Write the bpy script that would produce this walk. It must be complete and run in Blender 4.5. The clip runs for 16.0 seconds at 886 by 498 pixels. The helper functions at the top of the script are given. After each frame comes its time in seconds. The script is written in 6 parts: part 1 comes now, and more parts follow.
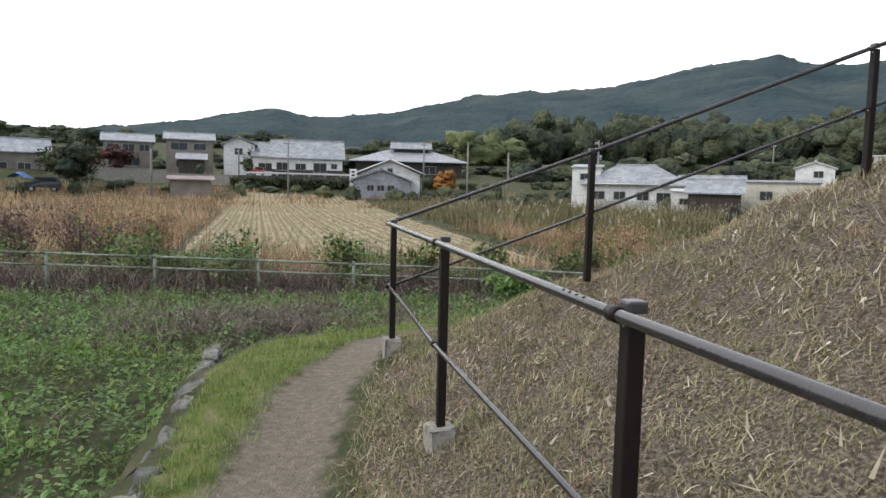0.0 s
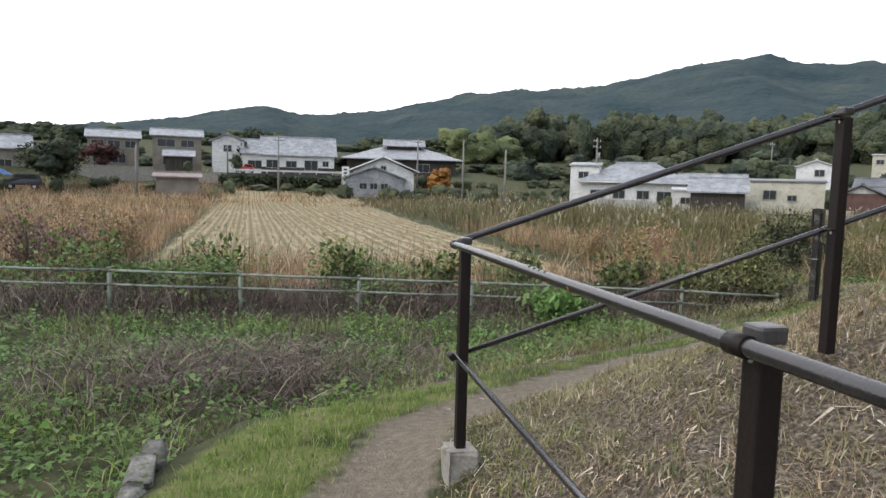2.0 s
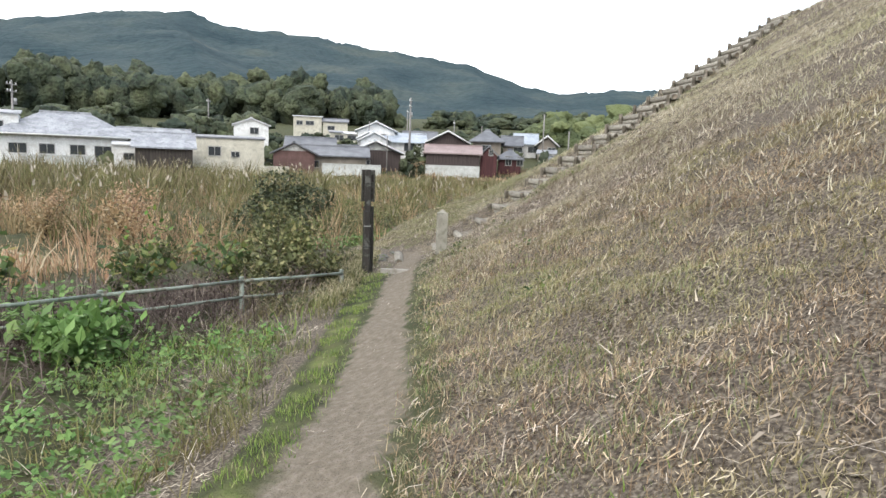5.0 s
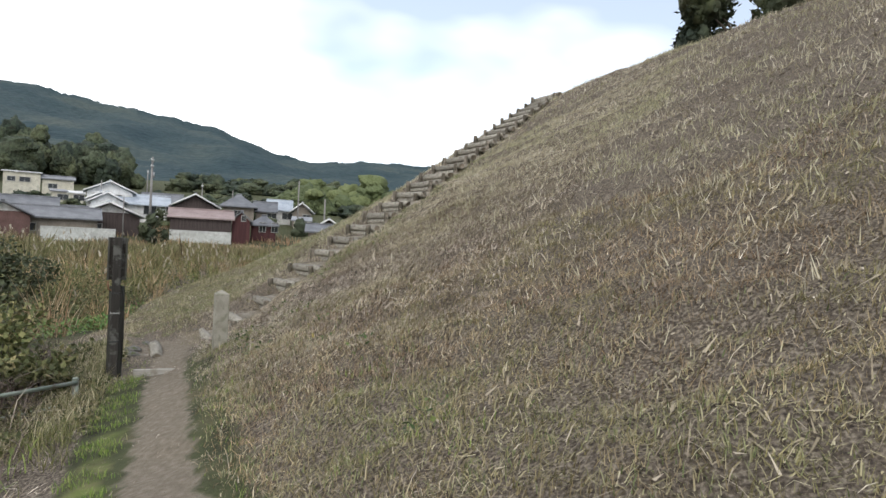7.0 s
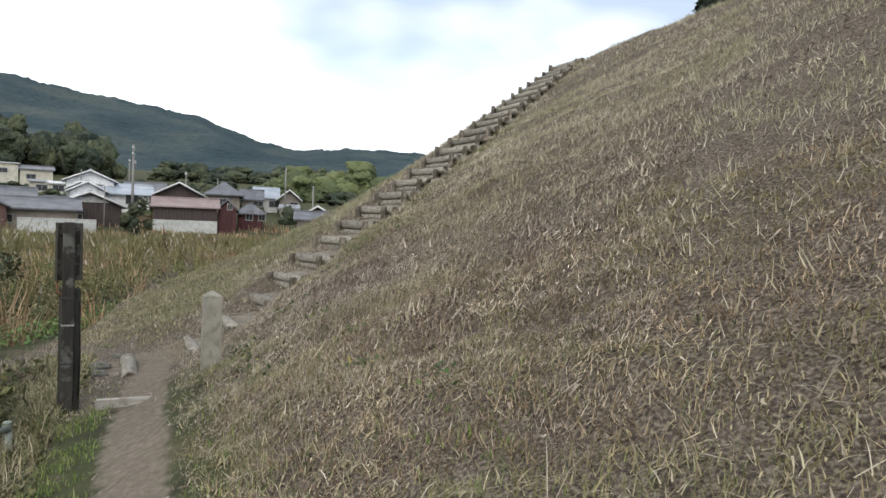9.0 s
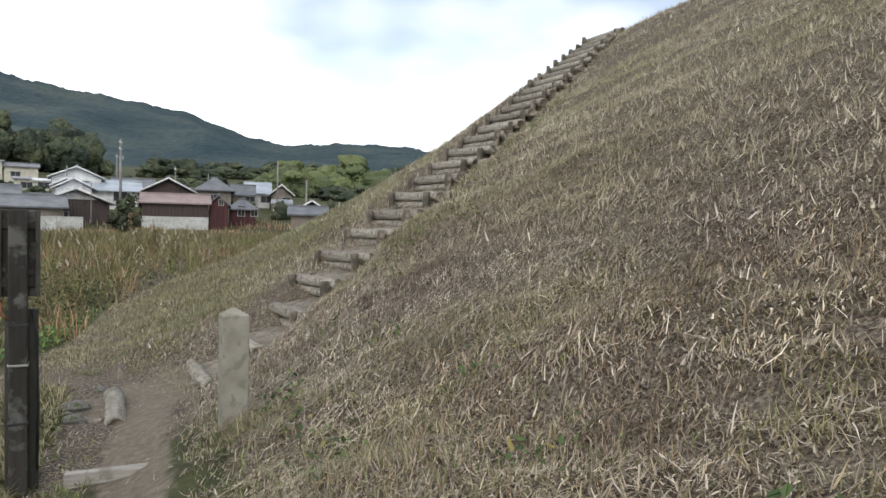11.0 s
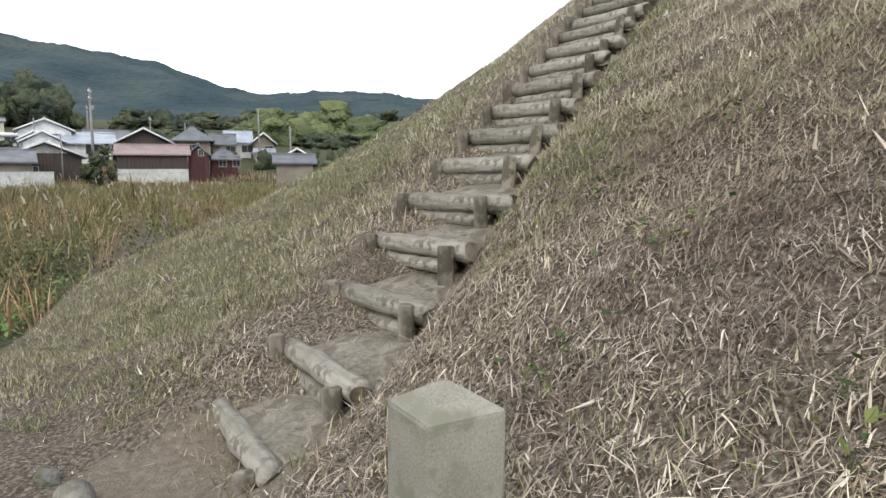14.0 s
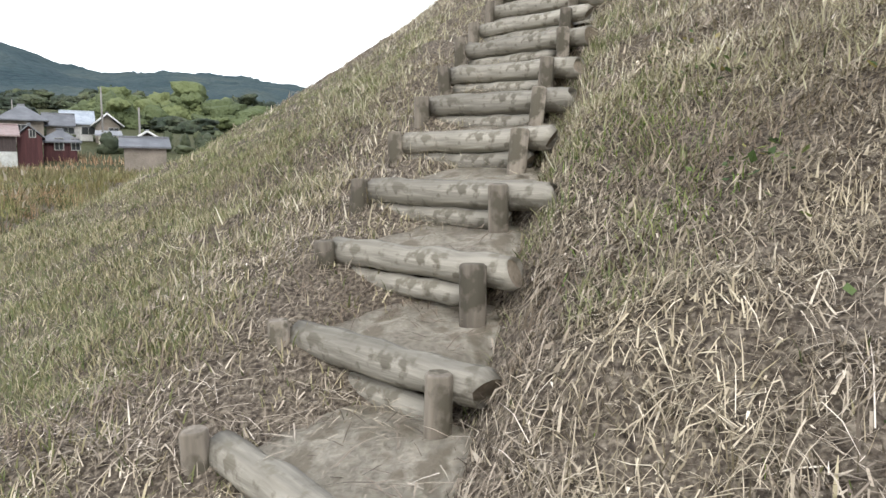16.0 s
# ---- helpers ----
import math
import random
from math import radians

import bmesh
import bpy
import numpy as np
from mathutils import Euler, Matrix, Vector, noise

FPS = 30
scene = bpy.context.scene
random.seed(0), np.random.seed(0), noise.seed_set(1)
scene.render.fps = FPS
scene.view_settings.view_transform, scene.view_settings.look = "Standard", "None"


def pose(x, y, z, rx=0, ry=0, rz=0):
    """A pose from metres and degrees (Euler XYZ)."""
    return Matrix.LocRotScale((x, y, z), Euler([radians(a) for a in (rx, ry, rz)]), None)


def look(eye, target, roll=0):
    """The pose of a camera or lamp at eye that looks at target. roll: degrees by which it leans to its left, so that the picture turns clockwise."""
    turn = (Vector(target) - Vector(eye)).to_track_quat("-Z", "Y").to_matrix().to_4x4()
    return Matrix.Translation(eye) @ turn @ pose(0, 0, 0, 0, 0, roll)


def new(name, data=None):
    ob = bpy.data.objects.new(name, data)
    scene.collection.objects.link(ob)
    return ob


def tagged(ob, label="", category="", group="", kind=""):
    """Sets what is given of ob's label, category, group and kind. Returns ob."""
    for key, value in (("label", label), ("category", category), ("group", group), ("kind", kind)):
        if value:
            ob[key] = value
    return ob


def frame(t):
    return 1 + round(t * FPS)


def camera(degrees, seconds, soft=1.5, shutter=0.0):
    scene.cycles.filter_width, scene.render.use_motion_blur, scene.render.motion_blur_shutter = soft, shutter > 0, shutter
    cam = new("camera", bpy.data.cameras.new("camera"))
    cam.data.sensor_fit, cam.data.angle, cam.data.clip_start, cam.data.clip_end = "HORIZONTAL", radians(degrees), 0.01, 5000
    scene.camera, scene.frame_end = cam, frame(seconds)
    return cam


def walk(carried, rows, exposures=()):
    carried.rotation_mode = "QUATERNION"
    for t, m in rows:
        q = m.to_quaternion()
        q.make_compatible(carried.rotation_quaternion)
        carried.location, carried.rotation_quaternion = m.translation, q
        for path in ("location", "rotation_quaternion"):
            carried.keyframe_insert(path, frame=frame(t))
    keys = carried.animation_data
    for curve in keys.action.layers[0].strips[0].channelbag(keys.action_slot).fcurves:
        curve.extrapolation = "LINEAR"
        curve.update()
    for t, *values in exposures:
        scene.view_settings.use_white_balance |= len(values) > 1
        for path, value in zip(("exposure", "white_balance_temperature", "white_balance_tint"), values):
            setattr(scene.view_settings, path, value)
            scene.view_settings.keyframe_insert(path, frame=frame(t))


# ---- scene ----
cam = camera(66.3, 16.0)
ROWS = [
    (0, (-0.04, 0.04, 1.43), (-0.033, 2.032, 1.253), 1.4),
    (0.5, (-0.14, 0.61, 1.42), (-0.042, 2.603, 1.28), 2.3),
    (1, (-0.282, 1.192, 1.417), (-0.223, 3.187, 1.285), 1.8),
    (1.5, (-0.405, 1.738, 1.409), (-0.347, 3.732, 1.264), 1.8),
    (2, (-0.544, 2.334, 1.397), (-0.51, 4.325, 1.216), 1.5),
    (2.5, (-0.627, 2.897, 1.4), (-0.523, 4.884, 1.196), 1.8),
    (3, (-0.766, 3.462, 1.402), (-0.439, 5.423, 1.185), 2.7),
    (3.5, (-0.824, 4.007, 1.397), (-0.283, 5.916, 1.15), 2.8),
    (4, (-0.883, 4.581, 1.397), (-0.057, 6.383, 1.135), 2.7),
    (4.5, (-0.803, 5.064, 1.389), (0.326, 6.694, 1.123), 1.7),
    (5, (-0.691, 5.477, 1.386), (0.743, 6.847, 1.127), 2.1),
    (5.2, (-0.628, 5.618, 1.41), (0.916, 6.863, 1.156), 2.1),
    (7.3, (0.498, 7.153, 1.371), (2.348, 7.911, 1.324), 3.0),
    (7.5, (0.639, 7.269, 1.349), (2.493, 8.016, 1.276), 3.1),
    (8, (0.997, 7.574, 1.347), (2.824, 8.387, 1.29), 3.3),
    (8.5, (1.332, 7.934, 1.33), (3.195, 8.661, 1.289), 3.4),
    (9, (1.733, 8.258, 1.305), (3.586, 9.008, 1.236), 2.2),
    (9.2, (1.868, 8.41, 1.277), (3.698, 9.213, 1.191), 1.8),
    (11.3, (3.307, 9.904, 1.195), (5.175, 10.614, 1.112), 1.8),
    (11.5, (3.46, 10.086, 1.162), (5.33, 10.789, 1.079), 2.0),
    (12, (3.847, 10.436, 1.117), (5.716, 11.135, 0.99), 1.7),
    (12.5, (4.217, 10.807, 1.106), (6.064, 11.556, 0.941), 0.9),
    (13, (4.575, 11.145, 1.079), (6.418, 11.899, 0.889), 0.0),
    (13.5, (4.954, 11.479, 1.053), (6.795, 12.228, 0.837), -0.3),
    (14, (5.266, 11.813, 1.032), (7.134, 12.484, 0.791), 0.0),
    (14.5, (5.609, 12.053, 1.01), (7.48, 12.71, 0.747), -0.6),
    (15, (5.889, 12.361, 0.962), (7.756, 13.014, 0.666), -0.1),
    (15.5, (6.247, 12.577, 0.986), (8.129, 13.159, 0.637), 0.1),
    (16, (6.447, 12.808, 0.963), (8.408, 13.091, 0.693), 0.9),
]
walk(cam, [(t, look(eye, target, roll)) for t, eye, target, roll in ROWS],
     [(0, 0.18), (1.5, 0.18), (3, 0.42), (4, 0.62), (5, 0.74), (6.2, 0.48), (7.5, 0.1), (9, 0.1), (11.5, 0.08), (13, 0.24), (14.5, 0.49), (16, 0.65)])

# ---------------------------------------------------------------- world and light
world = bpy.data.worlds.new("world")
scene.world = world
world.use_nodes = True
wn, wl = world.node_tree.nodes, world.node_tree.links
wn.clear()
sky = wn.new("ShaderNodeTexSky")
sky.sky_type, sky.sun_disc = "NISHITA", False
sky.sun_elevation, sky.sun_rotation = radians(44), radians(236)
skybg = wn.new("ShaderNodeBackground")
skybg.inputs["Strength"].default_value = 0.15
wl.new(sky.outputs[0], skybg.inputs["Color"])
cloudbg = wn.new("ShaderNodeBackground")
cloudbg.inputs["Color"].default_value = (0.97, 0.99, 1.03, 1)
cloudbg.inputs["Strength"].default_value = 1.62
wtc = wn.new("ShaderNodeTexCoord")
wmap = wn.new("ShaderNodeMapping")
wmap.inputs["Scale"].default_value = (1.0, 1.0, 2.2)
wnoise = wn.new("ShaderNodeTexNoise")
wnoise.inputs["Scale"].default_value, wnoise.inputs["Detail"].default_value = 1.7, 4
wramp = wn.new("ShaderNodeValToRGB")
wramp.color_ramp.elements[0].position, wramp.color_ramp.elements[1].position = 0.10, 0.34
wramp.color_ramp.elements[0].color = (0.26, 0.26, 0.26, 1)
wmix, wout = wn.new("ShaderNodeMixShader"), wn.new("ShaderNodeOutputWorld")
wl.new(wtc.outputs["Generated"], wmap.inputs[0])
wl.new(wmap.outputs[0], wnoise.inputs["Vector"])
wdot = wn.new("ShaderNodeVectorMath")
wdot.operation = "DOT_PRODUCT"
wdot.inputs[1].default_value = (0.62, -0.55, 1.05)
wl.new(wtc.outputs["Generated"], wdot.inputs[0])
wsum = wn.new("ShaderNodeMath")
wsum.operation = "MULTIPLY_ADD"
wsum.inputs[1].default_value = -0.42
wl.new(wdot.outputs["Value"], wsum.inputs[0])
wl.new(wnoise.outputs["Fac"], wsum.inputs[2])
wl.new(wsum.outputs[0], wramp.inputs[0])
wl.new(wramp.outputs[0], wmix.inputs[0])
wl.new(skybg.outputs[0], wmix.inputs[1])
wl.new(cloudbg.outputs[0], wmix.inputs[2])
wl.new(wmix.outputs[0], wout.inputs[0])

sun = new("sun", bpy.data.lights.new("sun", "SUN"))
sun.data.energy, sun.data.angle, sun.data.color = 0.9, radians(25), (1.0, 0.95, 0.88)
sun.matrix_world = look((-30, -20, 35), (0, 0, 0))


# ---------------------------------------------------------------- materials
def nodes_of(name, rough=0.9, metal=0.0, spec=0.3):
    m = bpy.data.materials.new(name)
    m.use_nodes = True
    n, l = m.node_tree.nodes, m.node_tree.links
    b = n["Principled BSDF"]
    b.inputs["Roughness"].default_value, b.inputs["Metallic"].default_value = rough, metal
    b.inputs["Specular IOR Level"].default_value = spec
    return m, n, l, b


def ramp(n, stops):
    r = n.new("ShaderNodeValToRGB")
    e = r.color_ramp.elements
    while len(e) < len(stops):
        e.new(0.5)
    for el, (p, c) in zip(e, stops):
        el.position, el.color = p, (*c, 1)
    return r


def noise_node(n, l, coord, scale, detail=4, stretch=None):
    t = n.new("ShaderNodeTexNoise")
    t.inputs["Scale"].default_value, t.inputs["Detail"].default_value = scale, detail
    if stretch:
        mp = n.new("ShaderNodeMapping")
        mp.inputs["Scale"].default_value = stretch
        l.new(coord, mp.inputs[0])
        coord = mp.outputs[0]
    l.new(coord, t.inputs["Vector"])
    return t


def mixc(n, l, fac, a, b, mode="MIX"):
    m = n.new("ShaderNodeMix")
    m.data_type, m.blend_type = "RGBA", mode
    for sock, v in ((m.inputs["Factor"], fac), (m.inputs["A"], a), (m.inputs["B"], b)):
        if hasattr(v, "is_output"):
            l.new(v, sock)
        elif isinstance(v, tuple):
            sock.default_value = (*v, 1)
        else:
            sock.default_value = v
    return m.outputs["Result"]


def surface(name, c1, c2, scale=6.0, rough=0.85, metal=0.0, bump=0.2, fine=60.0, stretch=None, spec=0.3, stain=None, per_object=0.0):
    """A weathered surface: two colours over broad noise, fine grain in the colour and in the relief."""
    m, n, l, b = nodes_of(name, rough, metal, spec)
    tc = n.new("ShaderNodeTexCoord").outputs["Object"]
    broad = noise_node(n, l, tc, scale, 5, stretch)
    grain = noise_node(n, l, tc, fine, 3, stretch)
    r = ramp(n, [(0.35, c1), (0.65, c2)])
    l.new(broad.outputs["Fac"], r.inputs[0])
    g = ramp(n, [(0.3, (0.7, 0.7, 0.7)), (0.7, (1.15, 1.15, 1.15))])
    l.new(grain.outputs["Fac"], g.inputs[0])
    col = mixc(n, l, 0.8, r.outputs[0], g.outputs[0], "MULTIPLY")
    if stain:
        st = noise_node(n, l, tc, scale * 2.3, 6)
        sr = ramp(n, [(0.52, (0, 0, 0)), (0.62, (1, 1, 1))])
        l.new(st.outputs["Fac"], sr.inputs[0])
        col = mixc(n, l, sr.outputs[0], col, stain)
    if per_object:
        oi = n.new("ShaderNodeObjectInfo")
        rr = ramp(n, [(0, (1 - per_object,) * 3), (1, (1 + per_object,) * 3)])
        l.new(oi.outputs["Random"], rr.inputs[0])
        col = mixc(n, l, 1.0, col, rr.outputs[0], "MULTIPLY")
    l.new(col, b.inputs["Base Color"])
    if bump:
        bp = n.new("ShaderNodeBump")
        bp.inputs["Strength"].default_value, bp.inputs["Distance"].default_value = bump, 0.01
        l.new(grain.outputs["Fac"], bp.inputs["Height"])
        l.new(bp.outputs[0], b.inputs["Normal"])
    return m


def foliage(name, stops, rough=0.75, patch=None, patch_scale=0.5, through_light=0.0, drift=0.0, clump=0.0):
    """Leaves and blades: a colour for each by chance, drifting in patches over the ground."""
    m, n, l, b = nodes_of(name, rough, 0, 0.25)
    geo = n.new("ShaderNodeNewGeometry")
    r = ramp(n, stops)
    l.new(geo.outputs["Random Per Island"], r.inputs[0])
    col = r.outputs[0]
    if patch:
        pn = noise_node(n, l, geo.outputs["Position"], patch_scale, 3)
        pr = ramp(n, [(0.42, (0, 0, 0)), (0.62, (0.8, 0.8, 0.8))])
        l.new(pn.outputs["Fac"], pr.inputs[0])
        col = mixc(n, l, pr.outputs[0], col, mixc(n, l, 0.75, col, patch))
    if drift:
        dn = noise_node(n, l, geo.outputs["Position"], drift, 4)
        dr = ramp(n, [(0.33, (0.66, 0.58, 0.54)), (0.5, (1.12, 1.08, 1.05)), (0.68, (1.42, 1.38, 1.25))])
        l.new(dn.outputs["Fac"], dr.inputs[0])
        col = mixc(n, l, 1.0, col, dr.outputs[0], "MULTIPLY")
    if clump:
        vo = n.new("ShaderNodeTexVoronoi")
        vo.inputs["Scale"].default_value = clump
        l.new(geo.outputs["Position"], vo.inputs["Vector"])
        bp = n.new("ShaderNodeBump")
        bp.inputs["Strength"].default_value, bp.inputs["Distance"].default_value = 1.0, 0.6 / clump
        bp.invert = True
        l.new(vo.outputs["Distance"], bp.inputs["Height"])
        l.new(bp.outputs[0], b.inputs["Normal"])
    l.new(col, b.inputs["Base Color"])
    if through_light:
        tr = n.new("ShaderNodeBsdfTranslucent")
        l.new(col, tr.inputs["Color"])
        ms = n.new("ShaderNodeMixShader")
        ms.inputs[0].default_value = through_light
        l.new(b.outputs[0], ms.inputs[1])
        l.new(tr.outputs[0], ms.inputs[2])
        l.new(ms.outputs[0], n["Material Output"].inputs["Surface"])
    return m


STRAW = foliage("cut_straw", [(0.0, (0.07, 0.059, 0.05)), (0.3, (0.182, 0.154, 0.126)), (0.6, (0.315, 0.277, 0.225)), (0.85, (0.46, 0.414, 0.34)), (0.97, (0.62, 0.575, 0.49)), (1.0, (0.78, 0.74, 0.67))], 0.65, (0.27, 0.238, 0.165), 0.45, 0.0, 1.4)
AMBER = foliage("golden_straw", [(0.0, (0.085, 0.061, 0.040)), (0.3, (0.215, 0.160, 0.102)), (0.6, (0.37, 0.292, 0.195)), (0.85, (0.53, 0.445, 0.32)), (1.0, (0.72, 0.64, 0.51))], 0.65, (0.22, 0.235, 0.125), 0.45, 0.0, 1.4)
TURF = foliage("dry_turf", [(0.0, (0.05, 0.042, 0.034)), (0.4, (0.145, 0.120, 0.094)), (0.75, (0.35, 0.305, 0.238)), (1.0, (0.60, 0.545, 0.445))], 0.8, (0.24, 0.225, 0.125), 0.9, 0.15, 2.3)
OLIVE = foliage("olive_leaf", [(0.0, (0.045, 0.055, 0.025)), (0.45, (0.095, 0.11, 0.046)), (0.8, (0.17, 0.18, 0.08)), (1.0, (0.31, 0.28, 0.15))], 0.7, None, 1, 0.2, 0.8)
GOLD = foliage("golden_turf", [(0.0, (0.075, 0.053, 0.036)), (0.35, (0.21, 0.152, 0.096)), (0.7, (0.38, 0.29, 0.185)), (1.0, (0.56, 0.46, 0.32))], 0.8, (0.17, 0.20, 0.07), 0.9, 0.15, 2.3)
PALE = foliage("pale_turf", [(0.0, (0.28, 0.24, 0.155)), (0.4, (0.50, 0.445, 0.315)), (0.8, (0.66, 0.605, 0.465)), (1.0, (0.80, 0.75, 0.62))], 0.75, (0.36, 0.36, 0.19), 0.6, 0.2)
MOSSY = foliage("soft_grass", [(0.0, (0.10, 0.13, 0.05)), (0.45, (0.205, 0.23, 0.10)), (0.8, (0.34, 0.33, 0.18)), (1.0, (0.52, 0.47, 0.32))], 0.7, None, 1, 0.2)
BLADE = foliage("verge_grass", [(0.0, (0.09, 0.15, 0.035)), (0.5, (0.19, 0.275, 0.06)), (0.9, (0.28, 0.34, 0.095)), (1.0, (0.40, 0.36, 0.2))], 0.6, None, 1, 0.25)
MIXED = foliage("slope_grass", [(0.0, (0.085, 0.105, 0.04)), (0.34, (0.185, 0.188, 0.08)), (0.58, (0.36, 0.315, 0.19)), (1.0, (0.56, 0.49, 0.33))], 0.7, None, 1, 0.2)
SEDGE = foliage("sedge_blade", [(0.0, (0.055, 0.07, 0.028)), (0.45, (0.125, 0.15, 0.055)), (0.8, (0.22, 0.235, 0.095)), (1.0, (0.36, 0.33, 0.20))], 0.7, (0.20, 0.14, 0.07), 0.35, 0.2, 0.8)
WEED = foliage("weed_leaf", [(0.0, (0.072, 0.14, 0.04)), (0.5, (0.15, 0.28, 0.078)), (0.9, (0.23, 0.38, 0.115)), (1.0, (0.29, 0.36, 0.12))], 0.55, (0.14, 0.17, 0.065), 0.55, 0.25)
BRIGHT = foliage("bright_leaf", [(0.0, (0.06, 0.13, 0.025)), (0.6, (0.13, 0.25, 0.045)), (1.0, (0.26, 0.31, 0.07))], 0.5, None, 1, 0.3)
DEAD = foliage("dead_stalk", [(0.0, (0.055, 0.038, 0.033)), (0.55, (0.115, 0.085, 0.072)), (0.9, (0.21, 0.17, 0.137)), (1.0, (0.42, 0.36, 0.28))], 0.85)
REED = foliage("reed_blade", [(0.0, (0.06, 0.05, 0.033)), (0.35, (0.16, 0.125, 0.078)), (0.6, (0.16, 0.16, 0.075)), (0.85, (0.26, 0.22, 0.135)), (1.0, (0.43, 0.38, 0.28))], 0.75, (0.13, 0.15, 0.06), 0.3, 0.2, 0.75)
RUST = foliage("rust_grass", [(0.0, (0.20, 0.125, 0.085)), (0.5, (0.43, 0.28, 0.175)), (0.85, (0.54, 0.40, 0.27)), (1.0, (0.62, 0.53, 0.39))], 0.8, (0.16, 0.15, 0.075), 0.2, 0.3, 0.6)
PLUME = foliage("reed_plume", [(0.0, (0.30, 0.26, 0.19)), (1.0, (0.50, 0.45, 0.36))], 0.9, None, 1, 0.3)
STUBBLE = foliage("rice_stubble", [(0.0, (0.26, 0.205, 0.118)), (0.5, (0.38, 0.31, 0.19)), (1.0, (0.50, 0.43, 0.29))], 0.85)
WOODS = foliage("wood_leaf", [(0.0, (0.030, 0.043, 0.033)), (0.5, (0.044, 0.060, 0.042)), (0.85, (0.062, 0.080, 0.049)), (1.0, (0.088, 0.105, 0.06))], 0.9, (0.092, 0.106, 0.058), 0.16, 0.0, 0.9, 1.4)
YOUNG = foliage("bamboo_leaf", [(0.0, (0.075, 0.095, 0.045)), (0.6, (0.115, 0.14, 0.06)), (1.0, (0.16, 0.185, 0.08))], 0.8, None, 1, 0.0, 0.0, 1.6)
WINE = foliage("wine_leaf", [(0.0, (0.11, 0.072, 0.062)), (0.6, (0.20, 0.135, 0.112)), (1.0, (0.31, 0.235, 0.19))], 0.8, None, 1, 0.2)
KNOT = foliage("knotweed_leaf", [(0.0, (0.045, 0.075, 0.028)), (0.55, (0.10, 0.15, 0.05)), (0.85, (0.19, 0.22, 0.07)), (1.0, (0.34, 0.28, 0.10))], 0.6, None, 1, 0.25)
MAROON = foliage("maroon_leaf", [(0.0, (0.04, 0.018, 0.016)), (1.0, (0.10, 0.04, 0.035))], 0.7)
ORANGE = foliage("autumn_leaf", [(0.0, (0.20, 0.09, 0.025)), (1.0, (0.38, 0.19, 0.05))], 0.7)

IRON = surface("brown_paint", (0.011, 0.0075, 0.0075), (0.018, 0.012, 0.011), 5, 0.5, 0.0, 0.12, 90, None, 0.25)
RAILP = surface("worn_rail_paint", (0.020, 0.017, 0.020), (0.033, 0.029, 0.033), 9, 0.25, 0.0, 0.1, 160, None, 0.7)
CAPP = surface("rubbed_cap_paint", (0.035, 0.031, 0.033), (0.065, 0.06, 0.062), 9, 0.3, 0.0, 0.1, 120, None, 0.6)
STEEL = surface("dull_steel", (0.3, 0.3, 0.29), (0.45, 0.44, 0.42), 6, 0.4, 0.8, 0.1)
FENCEP = surface("faded_green_paint", (0.17, 0.21, 0.17), (0.27, 0.30, 0.25), 5, 0.6, 0.0, 0.15, 70, None, 0.4, (0.12, 0.11, 0.08))
CONCRETE = surface("rough_concrete", (0.26, 0.24, 0.21), (0.38, 0.36, 0.32), 5, 0.95, 0, 0.6, 70, None, 0.2, (0.17, 0.16, 0.12))
GRANITE = surface("weathered_granite", (0.26, 0.245, 0.20), (0.35, 0.33, 0.275), 6, 0.9, 0, 0.18, 220, None, 0.25, (0.21, 0.205, 0.155))
DARKSTONE = surface("dark_field_stone", (0.055, 0.055, 0.052), (0.11, 0.108, 0.10), 1.2, 0.9, 0, 0.3, 9)
KERB = surface("mossy_stone", (0.13, 0.125, 0.115), (0.25, 0.24, 0.225), 9, 0.95, 0, 0.9, 60, None, 0.2, (0.09, 0.105, 0.05), 0.25)
LOGWOOD = surface("weathered_log", (0.15, 0.138, 0.112), (0.345, 0.322, 0.272), 7, 0.9, 0, 1.0, 42, (0.12, 1, 1), 0.2, (0.16, 0.145, 0.115), 0.2)
LOGEND = surface("log_end_grain", (0.14, 0.115, 0.085), (0.25, 0.21, 0.16), 9, 0.9, 0, 0.6, 60, None, 0.2)
STAKE = surface("dark_stake_wood", (0.145, 0.125, 0.10), (0.28, 0.245, 0.20), 6, 0.9, 0, 0.9, 40, (1, 1, 0.12), 0.2, (0.09, 0.08, 0.06), 0.2)
DIRT = surface("trodden_earth", (0.36, 0.325, 0.265), (0.54, 0.495, 0.415), 4, 0.98, 0, 0.8, 45, None, 0.1, (0.29, 0.255, 0.20))
SIGNWOOD = surface("charred_post_wood", (0.022, 0.02, 0.017), (0.05, 0.045, 0.038), 5, 0.8, 0, 0.6, 40, (1, 1, 0.12), 0.3, (0.10, 0.10, 0.09))
SIGNGREY = surface("grey_plank_wood", (0.04, 0.039, 0.034), (0.09, 0.086, 0.076), 5, 0.85, 0, 0.6, 40, (1, 1, 0.12), 0.3, (0.04, 0.045, 0.03))
SILLW = surface("pale_split_timber", (0.29, 0.27, 0.235), (0.43, 0.41, 0.365), 5, 0.85, 0, 0.8, 45, (0.12, 1, 1), 0.2, (0.24, 0.22, 0.18))
RUSTY = surface("rusty_wire", (0.16, 0.075, 0.04), (0.28, 0.15, 0.09), 9, 0.8)
BARK = surface("bark", (0.06, 0.05, 0.04), (0.12, 0.10, 0.08), 3, 0.95, 0, 0.8, 20, (1, 1, 0.3))
WHITE = surface("white_plaster", (0.66, 0.66, 0.64), (0.80, 0.80, 0.78), 0.8, 0.9, 0, 0.05, 9, None, 0.2, (0.58, 0.57, 0.54))
